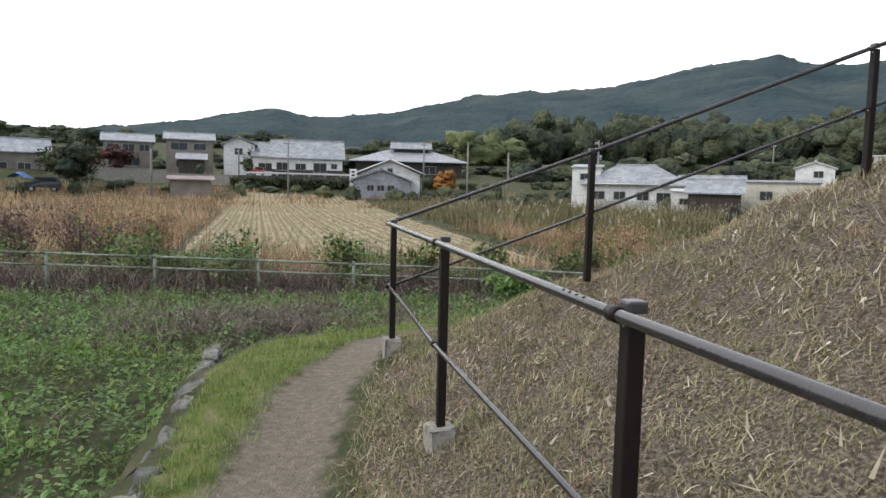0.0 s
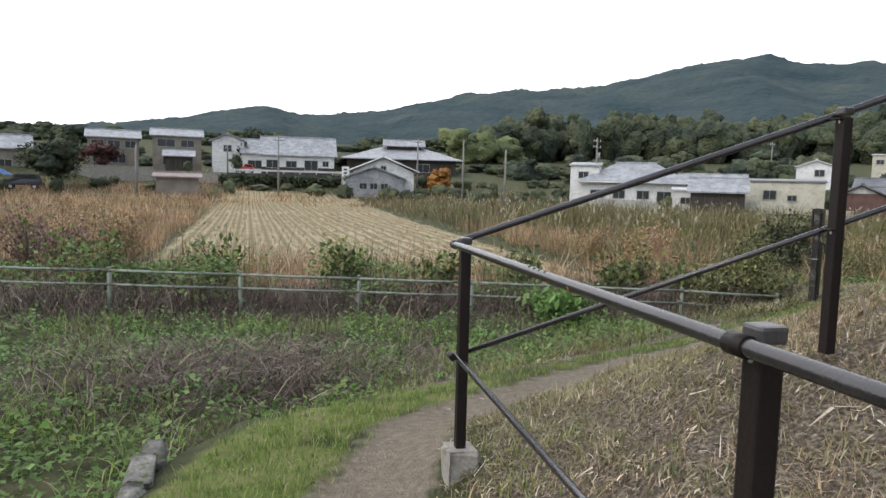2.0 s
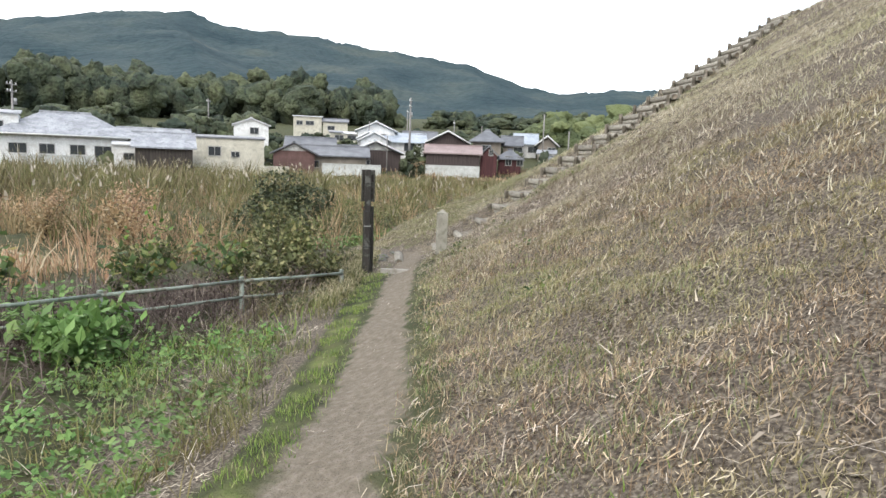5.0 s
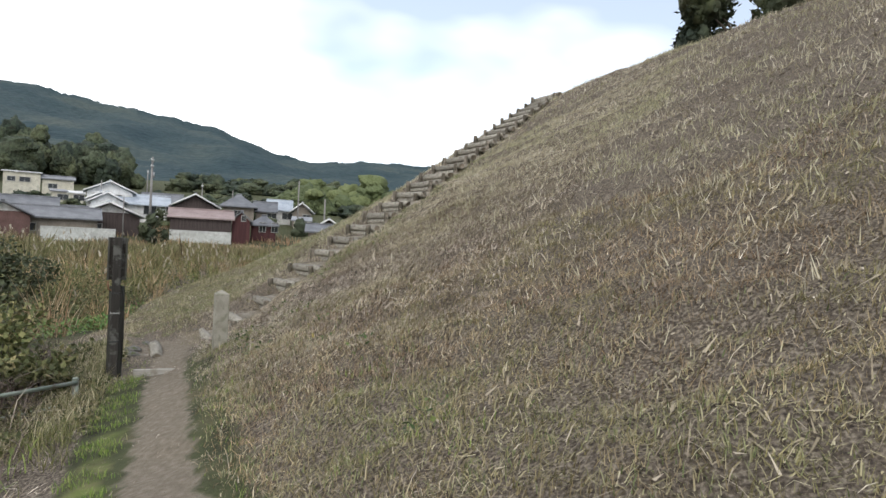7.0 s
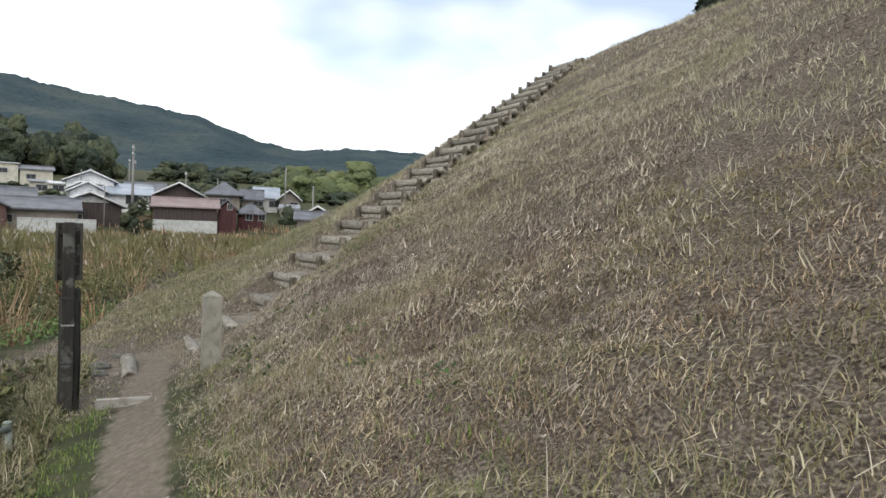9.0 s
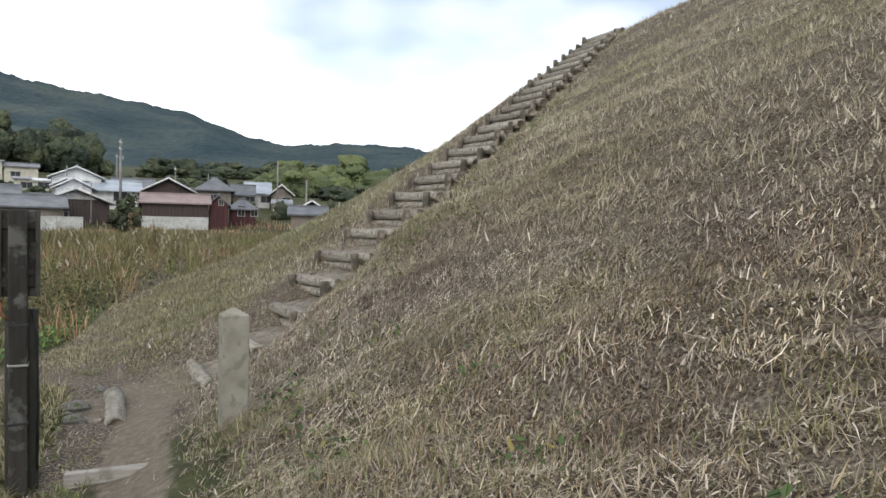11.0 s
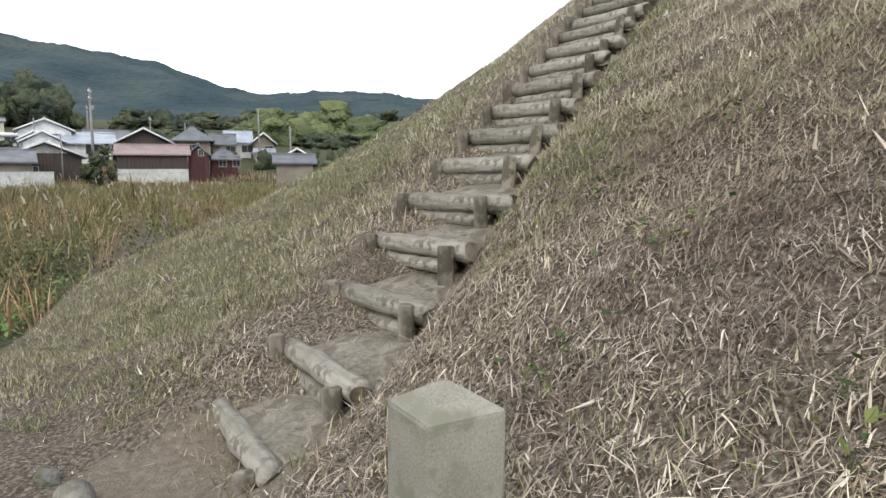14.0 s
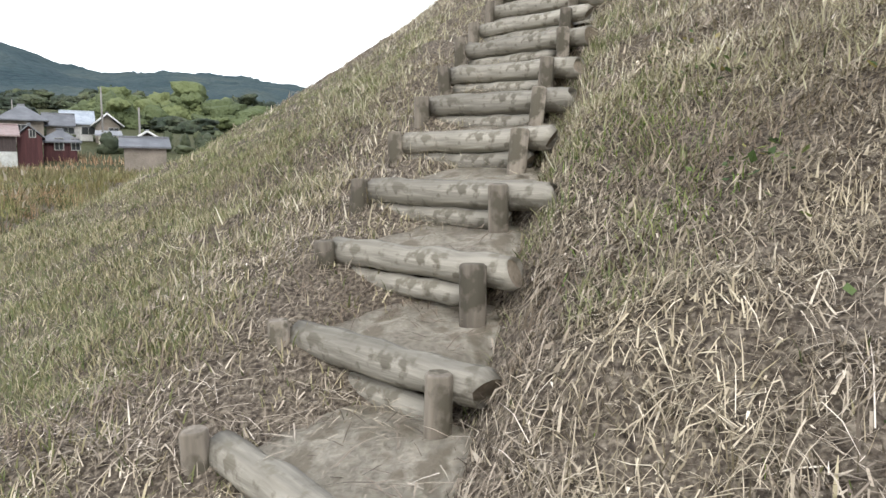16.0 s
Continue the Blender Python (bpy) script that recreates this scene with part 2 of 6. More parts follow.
PALEW = surface("pale_grey_render", (0.46, 0.47, 0.44), (0.58, 0.59, 0.56), 0.8, 0.9, 0, 0.05, 9, None, 0.2, (0.40, 0.40, 0.37))
CREAM = surface("cream_render", (0.50, 0.47, 0.38), (0.62, 0.59, 0.49), 0.7, 0.9, 0, 0.05, 9, None, 0.2, (0.42, 0.40, 0.33))
TANW = surface("tan_wall", (0.19, 0.165, 0.135), (0.28, 0.245, 0.205), 0.7, 0.9, 0, 0.05, 9)
DARKW = surface("dark_board_wall", (0.045, 0.038, 0.033), (0.08, 0.068, 0.058), 1.5, 0.9, 0, 0.05, 12, (4, 4, 0.3))
BROWNW = surface("brown_sheet_wall", (0.052, 0.040, 0.037), (0.080, 0.062, 0.058), 1.5, 0.8, 0, 0.05, 12, (4, 4, 0.3))
REDW = surface("red_brown_wall", (0.105, 0.062, 0.055), (0.155, 0.092, 0.082), 1.2, 0.85, 0, 0.05, 12)
REDB = surface("dark_red_boards", (0.065, 0.027, 0.028), (0.10, 0.042, 0.042), 1.2, 0.85, 0, 0.05, 12, (4, 4, 0.3))
TILE = surface("grey_roof_tile", (0.24, 0.25, 0.27), (0.38, 0.39, 0.41), 0.8, 0.5, 0, 0.1, 7, None, 0.5, (0.20, 0.21, 0.22))
DTILE = surface("dark_roof_tile", (0.10, 0.105, 0.115), (0.17, 0.175, 0.185), 0.8, 0.5, 0, 0.1, 7, None, 0.5)
BLUER = surface("pale_blue_roof", (0.31, 0.35, 0.395), (0.45, 0.49, 0.53), 0.6, 0.75, 0, 0.05, 7, None, 0.5)
ROSER = surface("rose_brown_roof", (0.25, 0.19, 0.18), (0.33, 0.26, 0.245), 0.7, 0.7, 0, 0.05, 7)
TINR = surface("pale_tin_roof", (0.52, 0.52, 0.52), (0.66, 0.66, 0.66), 0.7, 0.5, 0, 0.05, 7, None, 0.5)
WOODTRIM = surface("white_trim", (0.6, 0.6, 0.58), (0.72, 0.72, 0.70), 2, 0.7, 0, 0)
POLEC = surface("pole_concrete", (0.20, 0.19, 0.175), (0.28, 0.265, 0.25), 0.6, 0.9, 0, 0.1, 12)
BLACKP = surface("black_car_paint", (0.012, 0.013, 0.015), (0.02, 0.021, 0.023), 2, 0.3, 0, 0, 20, None, 0.6)
REDP = surface("red_car_paint", (0.35, 0.03, 0.03), (0.42, 0.05, 0.045), 2, 0.35, 0, 0, 20, None, 0.6)
RUBBER = surface("tyre_rubber", (0.02, 0.02, 0.02), (0.035, 0.035, 0.035), 5, 0.9)
TARPB = surface("blue_tarp", (0.04, 0.13, 0.38), (0.07, 0.19, 0.48), 2, 0.6)
HEDGE = foliage("hedge_leaf", [(0.0, (0.04, 0.05, 0.03)), (1.0, (0.10, 0.115, 0.06))], 0.8)
INK = surface("black_lettering", (0.02, 0.02, 0.02), (0.04, 0.04, 0.04), 5, 0.7)
gm, gn_, gl_, gb_ = nodes_of("window_glass", 0.08, 0.0, 0.6)
gb_.inputs["Base Color"].default_value = (0.045, 0.05, 0.055, 1)
GLASS = gm


# ---------------------------------------------------------------- mesh helpers
def part(name, bm, material, parent=None, label="", m=None):
    """Links a bmesh as one mesh object under a thing or a part."""
    me = bpy.data.meshes.new(name)
    bm.to_mesh(me)
    bm.free()
    for mm in (material if isinstance(material, (list, tuple)) else [material]):
        me.materials.append(mm)
    ob = new(name, me)
    ob.parent = parent
    if m is not None:
        ob.matrix_basis = m
    return tagged(ob, label)


def thing(name, m, label, category, group="", kind=""):
    ob = new(name)
    ob.empty_display_size = 0.2
    ob.matrix_basis = m
    return tagged(ob, label, category, group, kind)


def raw(name, verts, faces, material, smooth=False):
    """One mesh out of arrays: verts (n, 3), faces (k, 3 or 4)."""
    me = bpy.data.meshes.new(name)
    verts, faces = np.asarray(verts, np.float32), np.asarray(faces, np.int32)
    k, w = faces.shape
    me.vertices.add(len(verts))
    me.vertices.foreach_set("co", verts.ravel())
    me.loops.add(k * w)
    me.loops.foreach_set("vertex_index", faces.ravel())
    me.polygons.add(k)
    me.polygons.foreach_set("loop_start", np.arange(0, k * w, w, dtype=np.int32))
    me.polygons.foreach_set("use_smooth", np.full(k, smooth))
    me.update(calc_edges=True)
    me.materials.append(material)
    return new(name, me)


def box(bm, c, s, bevel=0.0, rz=0.0, mat=0):
    r = bmesh.ops.create_cube(bm, size=1.0, matrix=pose(*c, 0, 0, rz) @ Matrix.Diagonal((*s, 1)))
    if bevel:
        edges = {e for v in r["verts"] for e in v.link_edges}
        bmesh.ops.bevel(bm, geom=list(edges), offset=bevel, segments=2, affect="EDGES", profile=0.6)
    return bm


def tube(bm, pts, radius, sides=10, wobble=0.0, seed=0):
    """A round bar along points, with closed ends; radius may be one number or one for each point."""
    rnd = random.Random(seed)
    pts = [Vector(p) for p in pts]
    rad = radius if isinstance(radius, (list, tuple)) else [radius] * len(pts)
    rings = []
    up = Vector((0, 0, 1))
    for i, p in enumerate(pts):
        d = (pts[min(i + 1, len(pts) - 1)] - pts[max(i - 1, 0)]).normalized()
        a = d.cross(up)
        if a.length < 0.05:
            a = d.cross(Vector((0, 1, 0)))
        a.normalize()
        b = a.cross(d)
        ring = []
        for k in range(sides):
            th = 2 * math.pi * k / sides
            rr = rad[i] * (1 + rnd.uniform(-wobble, wobble))
            ring.append(bm.verts.new(p + a * math.cos(th) * rr + b * math.sin(th) * rr))
        rings.append(ring)
    for r0, r1 in zip(rings, rings[1:]):
        for k in range(sides):
            f = bm.faces.new((r0[k], r0[(k + 1) % sides], r1[(k + 1) % sides], r1[k]))
            f.smooth = True
    bm.faces.new(rings[0][::-1])
    bm.faces.new(rings[-1])
    bmesh.ops.recalc_face_normals(bm, faces=bm.faces[:])
    return bm


rng = np.random.default_rng(7)


def smooth01(a, b, x):
    t = np.clip((x - a) / (b - a), 0, 1)
    return t * t * (3 - 2 * t)


def smin(a, b, k):
    return 0.5 * (a + b - np.sqrt((a - b) ** 2 + k * k))


def smax(a, b, k):
    return 0.5 * (a + b + np.sqrt((a - b) ** 2 + k * k))


def lumps(x, y, scale, seed=0):
    """Smooth uneven ground out of a few turned waves, about -1 to 1."""
    r = np.random.default_rng(seed)
    out = np.zeros(np.shape(x))
    for i in range(9):
        a, ph, f = r.uniform(0, 2 * np.pi), r.uniform(0, 6.28), r.uniform(0.6, 2.2) / scale
        out = out + np.sin(f * (x * np.cos(a) + y * np.sin(a)) * 2 * np.pi + ph)
    return out / 4.0


# ---------------------------------------------------------------- the lie of the land
TRACK = np.array([(-0.55, -8), (-0.65, 0), (-0.82, 3.06), (-0.9, 4.6), (-0.6, 6.1), (0.5, 7.35), (1.8, 8.45), (3.4, 10.1), (4.72, 11.38), (5.75, 12.4), (6.95, 13.5), (8.2, 15.0), (10.0, 17.2), (13, 20), (19, 24)])


def track_distance(x, y):
    """Signed distance from the middle of the path: positive on the side of the mound."""
    best, sign = np.full(np.shape(x), 1e9), np.zeros(np.shape(x))
    for (ax, ay), (bx, by) in zip(TRACK, TRACK[1:]):
        dx, dy = bx - ax, by - ay
        L2 = dx * dx + dy * dy
        t = np.clip(((x - ax) * dx + (y - ay) * dy) / L2, 0, 1)
        d = np.hypot(x - ax - t * dx, y - ay - t * dy)
        s = np.sign((x - ax) * dy - (y - ay) * dx)
        closer = d < best
        best, sign = np.where(closer, d, best), np.where(closer, s, sign)
    return best * np.where(sign == 0, 1, sign)


def kerb_offset(y):
    return np.interp(y, [0, 3, 4.1, 5, 5.8, 6.5, 8], [0.62, 0.62, 0.76, 0.92, 1.06, 0.9, 0.62])


def mound_uv(x, y):
    return 0.7273 * x + 0.6863 * y, 0.6863 * x - 0.7273 * y + 4.9


def mound(x, y):
    u, v = mound_uv(x, y)
    side = (x + 0.40) * 0.975 + (y - 5.2) * 0.224 + 0.42
    v = v - 0.30 * np.exp(-((x - 6.6) ** 2 + (y - 12.6) ** 2) / 1.6)
    d = smin(v, side, 0.5)
    d = smin(smin(d, 48 - v, 2.0), u + 30, 2.0)
    z = 0.473 * d + 0.0156 * d * np.abs(d)
    w = np.clip(u - (19.5 + 0.2 * np.maximum(v, -2)), 0, None)
    z = z - np.where(w < 5, 0.045 * w * w, 1.125 + 0.45 * (w - 5))
    return smin(z, 5.9 + 0.035 * v - 0.12 * np.clip(u - 21, 0, 10), 0.7)


STAIR_X = [7.3, 7.6, 8.0, 8.45, 8.97, 19.5]


def stair_band(x, y):
    """1 on the line of the steps, 0 beside it."""
    mid = np.interp(x, STAIR_X, [13.75, 13.6, 13.44, 13.35, 13.32, 12.08])
    return smooth01(0.62, 0.28, np.where(y < mid, 1.0, 0.72) * np.abs(y - mid)) * smooth01(7.25, 7.5, x) * smooth01(19.8, 19.4, x)


def stair_profile(x):
    return np.interp(x, STAIR_X, [-0.16, -0.06, 0.13, 0.36, 0.60, 5.78])


def valley(x, y):
    r = np.hypot(x, y)
    z = -0.42 - 0.55 * smooth01(13, 22, y - 0.12 * x)
    z = z + 0.085 * np.clip(r - 78, 0, 260) * smooth01(70, 110, r)
    edge = 103.6 + 2.8 * smooth01(-33, -39, x)
    terrace = smooth01(0, 0.8, r - edge) * smooth01(-8, -11, x) * (y > 0) * smooth01(170, 130, r)
    return np.maximum(z, terrace * 2.75 + (1 - terrace) * -99) if np.ndim(x) else z


def spur(x, y):
    """Distance beyond the grassy spur at the foot of the steps."""
    return (x - 12.6) * -0.48 + (y - 18.9) * 0.877


def height(x, y):
    x, y = np.asarray(x, float), np.asarray(y, float)
    td = track_distance(x, y)
    path = 0.05 - 0.33 * smooth01(5.0, 12.2, y) - 0.8 * smooth01(14.5, 21, y)
    ko = kerb_offset(y)
    left = smooth01(0.04, 0.34, -td - ko)
    left_soft = smooth01(-0.45, -1.6, td)
    s = smooth01(6.2, 8.0, y)
    left = left * (1 - s) + left_soft * s
    base = path * (1 - left) + np.minimum(valley(x, y), path) * left
    base = np.where(np.hypot(x, y) > 60, valley(x, y), base)
    near = smooth01(60, 30, np.hypot(x - 5, y - 8))
    base = base + near * (0.035 * lumps(x, y, 2.4, 1) * smooth01(0.25, 1.2, np.abs(td)) + 0.014 * lumps(x, y, 0.7, 2) * smooth01(0.2, 0.6, np.abs(td)))
    base = base - 0.035 * np.exp(-(td / 0.3) ** 2)
    m = mound(x, y) + 0.19 * np.exp(-((x - 11.2) ** 2 + (y - 18.0) ** 2) / 2.6) * (x > 4) - 0.55 * smooth01(0.15, 1.1, spur(x, y)) * (x > 6) + 0.16 * smooth01(9.5, 12.5, x) * smooth01(19.5, 17, x) * np.exp(-((y - 14.35 + 0.115 * (x - 9)) / 0.55) ** 2) + 0.045 * lumps(x, y, 1.6, 3) + 0.026 * lumps(x, y, 0.55, 4)
    z = smax(base, m, 0.14) - 0.02
    z = z - 0.10 * np.exp(-((x - 7.35) ** 2 + (y - 13.72) ** 2) / 0.22) * (x > 5) * (x < 10)
    z = z - 0.11 * np.exp(-((x - 7.95) ** 2 / 0.45 + (y - 13.0 + 0.25 * (x - 7.95)) ** 2 / 0.10)) * (x > 5) * (x < 11)
    b = stair_band(x, y)
    return z * (1 - b) + np.minimum(z, stair_profile(x) - 0.16) * b


def axis(lo, hi, step, out_lo, out_hi, grow=1.09):
    mid = list(np.arange(lo, hi, step))
    a, s = [lo], step
    while a[-1] > out_lo:
        s *= grow
        a.append(a[-1] - s)
    b, s = [mid[-1]], step
    while b[-1] < out_hi:
        s *= grow
        b.append(b[-1] + s)
    return np.array(a[:0:-1] + mid + b[1:])


# ground material: trodden path, green verge, straw litter and damp field soil, by place
def ground_material():
    m, n, l, b = nodes_of("ground", 0.97, 0, 0.15)
    pos = n.new("ShaderNodeNewGeometry").outputs["Position"]

    def attr(name):
        a = n.new("ShaderNodeAttribute")
        a.attribute_name = name
        return a.outputs["Fac"]

    def col(c1, c2, c3, scale, det=6):
        t = noise_node(n, l, pos, scale, det)
        r = ramp(n, [(0.32, c1), (0.5, c2), (0.68, c3)])
        l.new(t.outputs["Fac"], r.inputs[0])
        return r.outputs[0]

    def rough_edge(a, scale, amount):
        t = noise_node(n, l, pos, scale, 5)
        ad = n.new("ShaderNodeMath")
        ad.operation = "MULTIPLY_ADD"
        l.new(t.outputs["Fac"], ad.inputs[0])
        ad.inputs[1].default_value = amount
        l.new(a, ad.inputs[2])
        mr = n.new("ShaderNodeMapRange")
        mr.inputs["From Min"].default_value, mr.inputs["From Max"].default_value = 0.35 + amount * 0.5, 0.65 + amount * 0.5
        l.new(ad.outputs[0], mr.inputs["Value"])
        return mr.outputs[0]

    soil = col((0.05, 0.05, 0.031), (0.072, 0.081, 0.039), (0.118, 0.107, 0.063), 2.5)
    straw = col((0.052, 0.042, 0.034), (0.135, 0.111, 0.086), (0.29, 0.25, 0.195), 55, 9)
    earth = col((0.165, 0.138, 0.103), (0.20, 0.170, 0.130), (0.25, 0.216, 0.170), 22)
    green = col((0.095, 0.12, 0.038), (0.16, 0.19, 0.06), (0.23, 0.21, 0.105), 6)
    crop = col((0.30, 0.246, 0.148), (0.39, 0.328, 0.208), (0.48, 0.415, 0.285), 1.2)
    dot = n.new("ShaderNodeVectorMath")
    dot.operation = "DOT_PRODUCT"
    dot.inputs[1].default_value = (0.965, 0.262, 0)
    l.new(pos, dot.inputs[0])
    turn_ = n.new("ShaderNodeMath")
    turn_.operation = "MULTIPLY_ADD"
    turn_.inputs[1].default_value, turn_.inputs[2].default_value = 2 * math.pi / 0.66, 30.41 * 2 * math.pi / 0.66
    l.new(dot.outputs["Value"], turn_.inputs[0])
    wave = n.new("ShaderNodeMath")
    wave.operation = "COSINE"
    l.new(turn_.outputs[0], wave.inputs[0])
    rows_ = n.new("ShaderNodeMapRange")
    rows_.inputs["From Min"].default_value, rows_.inputs["From Max"].default_value = -0.95, 0.1
    rows_.inputs["To Min"].default_value, rows_.inputs["To Max"].default_value = 0.75, 0.0
    l.new(wave.outputs[0], rows_.inputs["Value"])
    crop = mixc(n, l, rows_.outputs[0], crop, (0.17, 0.14, 0.075))
    c = mixc(n, l, rough_edge(attr("straw"), 2.0, 0.8), soil, straw)
    c = mixc(n, l, rough_edge(attr("crop"), 0.5, 0.5), c, crop)
    c = mixc(n, l, rough_edge(attr("verge"), 4.0, 0.7), c, green)
    c = mixc(n, l, rough_edge(attr("trodden"), 8.0, 1.1), c, earth)
    l.new(c, b.inputs["Base Color"])
    t1, t2 = noise_node(n, l, pos, 70, 5), noise_node(n, l, pos, 24, 5)
    ad = n.new("ShaderNodeMath")
    ad.operation = "ADD"
    l.new(t1.outputs["Fac"], ad.inputs[0])
    l.new(t2.outputs["Fac"], ad.inputs[1])
    bp = n.new("ShaderNodeBump")
    bp.inputs["Strength"].default_value, bp.inputs["Distance"].default_value = 0.7, 0.05
    l.new(ad.outputs[0], bp.inputs["Height"])
    l.new(bp.outputs[0], b.inputs["Normal"])
    return m


FIELD_DIR = np.array([-0.262, 0.965])


def crop_mask(x, y):
    """1 on the harvested rice field."""
    left = -8.6 - 0.28 * (y - 21)
    right = 4.3 - 0.21 * (y - 22)
    return smooth01(-0.6, 0.8, x - left) * smooth01(0.6, -0.8, x - right) * smooth01(17.6, 19.0, y) * smooth01(97, 95, y)


def build_ground():
    xs, ys = axis(-11, 19, 0.17, -3200, 3200), axis(-4, 22, 0.17, -3200, 3200)
    X, Y = np.meshgrid(xs, ys)
    Z = height(X, Y)
    V = np.stack([X, Y, Z], -1).reshape(-1, 3)
    ny, nx = X.shape
    i = np.arange(ny * nx).reshape(ny, nx)
    F = np.stack([i[:-1, :-1], i[:-1, 1:], i[1:, 1:], i[1:, :-1]], -1).reshape(-1, 4)
    ob = raw("ground", V, F, ground_material(), True)
    x, y = V[:, 0], V[:, 1]
    td = track_distance(x, y)
    u, v = mound_uv(x, y)
    flat = smooth01(0.9, 0.2, mound(x, y) - (0.05 - 0.33 * smooth01(5.0, 12.2, y)))
    masks = {
        "trodden": np.maximum(smooth01(0.46, 0.07, np.abs(td) * (1 + 0.45 * smooth01(8, 11, y))) * smooth01(14.6, 13, y), smooth01(0.9, 0.3, np.hypot(x - 7.3, y - 13.6))),
        "verge": np.maximum.reduce([smooth01(0.0, -0.1, -td - kerb_offset(y)) * smooth01(-0.1, -0.35, td) * smooth01(12.3, 11, y) * (1 - 0.4 * smooth01(6.2, 8.0, y)) * (0.75 + 0.25 * lumps(x, y, 0.6, 80)), 0.05 * smooth01(0.15, 0.4, td) * smooth01(1.5, 0.6, td) * smooth01(2.5, 5.5, y) * smooth01(12.5, 10.5, y), 0.4 * smooth01(13.6, 14.2, y) * smooth01(8.0, 8.8, x) * smooth01(2.0, 0.6, v) * smooth01(-1.2, -0.6, mound(x, y)) * (y < 20)]),
        "straw": np.maximum.reduce([0.8 * smooth01(6.3, 7.5, y) * smooth01(12.9, 12.2, y) * smooth01(-0.45, -0.6, td) * smooth01(-2.2, -1.2, td), 0.75 * smooth01(12, 13, y) * smooth01(0.8, -0.2, (x - 12.6) * -0.48 + (y - 18.9) * 0.877) * (x > 4.5), smooth01(0.25, 0.7, td) * smooth01(-1.5, 0.0, v), smooth01(9, 11, x + 0.2 * y) * smooth01(-2.0, -0.5, v)]) * (np.hypot(x, y) < 80),
        "crop": crop_mask(x, y),
    }
    for name, val in masks.items():
        a = ob.data.attributes.new(name, "FLOAT", "POINT")
        a.data.foreach_set("value", np.ascontiguousarray(val, np.float32))
    tagged(ob, "earth path, grassy verge, straw-covered mound and fields", "ground", kind="structure")


build_ground()


# ---------------------------------------------------------------- hills on the horizon
RIDGE = [(-180, 4), (-90, 4), (-60, 3), (-33, 2.9), (-27, 4.0), (-20, 5.0), (-14, 6.25), (-10.4, 5.65), (-4.3, 6.25), (3, 7.9), (11, 8.45), (14, 8.7), (18, 9.5), (22.5, 10.25), (25.5, 10.5), (28.5, 9.75), (35, 9.4), (42, 8.65), (48, 7.85), (52.5, 6.2), (56, 5.8), (60.5, 6.2), (65, 6.0), (70, 5.3), (80, 4.5), (120, 4), (180, 4)]


def build_hills():
    az = np.radians(np.concatenate([np.arange(-180, -45, 1.5), np.arange(-45, 82, 0.24), np.arange(82, 180.1, 1.5)]))
    rr = np.linspace(300, 1500, 62)
    A, Rr = np.meshgrid(az, rr)
    el = np.interp(np.degrees(A), [p[0] for p in RIDGE], [p[1] for p in RIDGE])
    X, Y = np.sin(A) * Rr, np.cos(A) * Rr
    s = np.clip((Rr - 300) / 800, 0, 1)
    H = 1100 * np.tan(np.radians(el))
    shape = s ** 1.25 * (1 - 0.12 * np.sin(s * 9 + 3 * np.sin(A * 14)) * (1 - s))
    Z = 8 + (H - 8) * shape
    Z = np.where(Rr > 1100, H - (Rr - 1100) * 0.35, Z)
    Z = Z + 16 * lumps(X, Y, 420, 5) * s * (1 - s) * 2 + 5 * lumps(X, Y, 90, 6) * s * (1 - 0.6 * s)
    Z = Z + rng.normal(0, 0.55, Z.shape) * (0.4 + s)
    V = np.stack([X, Y, Z], -1).reshape(-1, 3)
    ny, nx = X.shape
    i = np.arange(ny * nx).reshape(ny, nx)
    F = np.stack([i[:-1, :-1], i[:-1, 1:], i[1:, 1:], i[1:, :-1]], -1).reshape(-1, 4)
    m, n, l, b = nodes_of("hazed_forest_hill", 0.95, 0, 0.1)
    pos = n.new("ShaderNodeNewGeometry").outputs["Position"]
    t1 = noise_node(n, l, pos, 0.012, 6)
    # Bluish greens: distance haze is mixed into the forest's base colour.
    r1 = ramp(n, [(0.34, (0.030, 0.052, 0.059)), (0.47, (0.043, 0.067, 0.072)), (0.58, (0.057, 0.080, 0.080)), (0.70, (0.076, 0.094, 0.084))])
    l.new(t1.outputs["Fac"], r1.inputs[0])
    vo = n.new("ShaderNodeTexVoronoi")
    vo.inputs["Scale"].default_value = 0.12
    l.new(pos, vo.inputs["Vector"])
    # Crown tops lightened, gaps between crowns darkened: shade put into the colour.
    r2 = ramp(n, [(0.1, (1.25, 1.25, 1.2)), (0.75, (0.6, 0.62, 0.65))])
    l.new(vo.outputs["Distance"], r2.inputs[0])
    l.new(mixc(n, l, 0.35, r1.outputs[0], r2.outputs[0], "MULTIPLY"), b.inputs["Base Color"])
    bp = n.new("ShaderNodeBump")
    bp.inputs["Strength"].default_value, bp.inputs["Distance"].default_value = 0.5, 5.0
    bp.invert = True
    l.new(vo.outputs["Distance"], bp.inputs["Height"])
    l.new(bp.outputs[0], b.inputs["Normal"])
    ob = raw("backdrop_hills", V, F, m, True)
    tagged(ob, "dark green forested hills on the horizon, tinted bluish for haze", "hills", kind="structure")


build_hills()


# ---------------------------------------------------------------- steel handrail on the mound's edge
def ground_z(x, y):
    return float(height(np.array([x]), np.array([y]))[0])


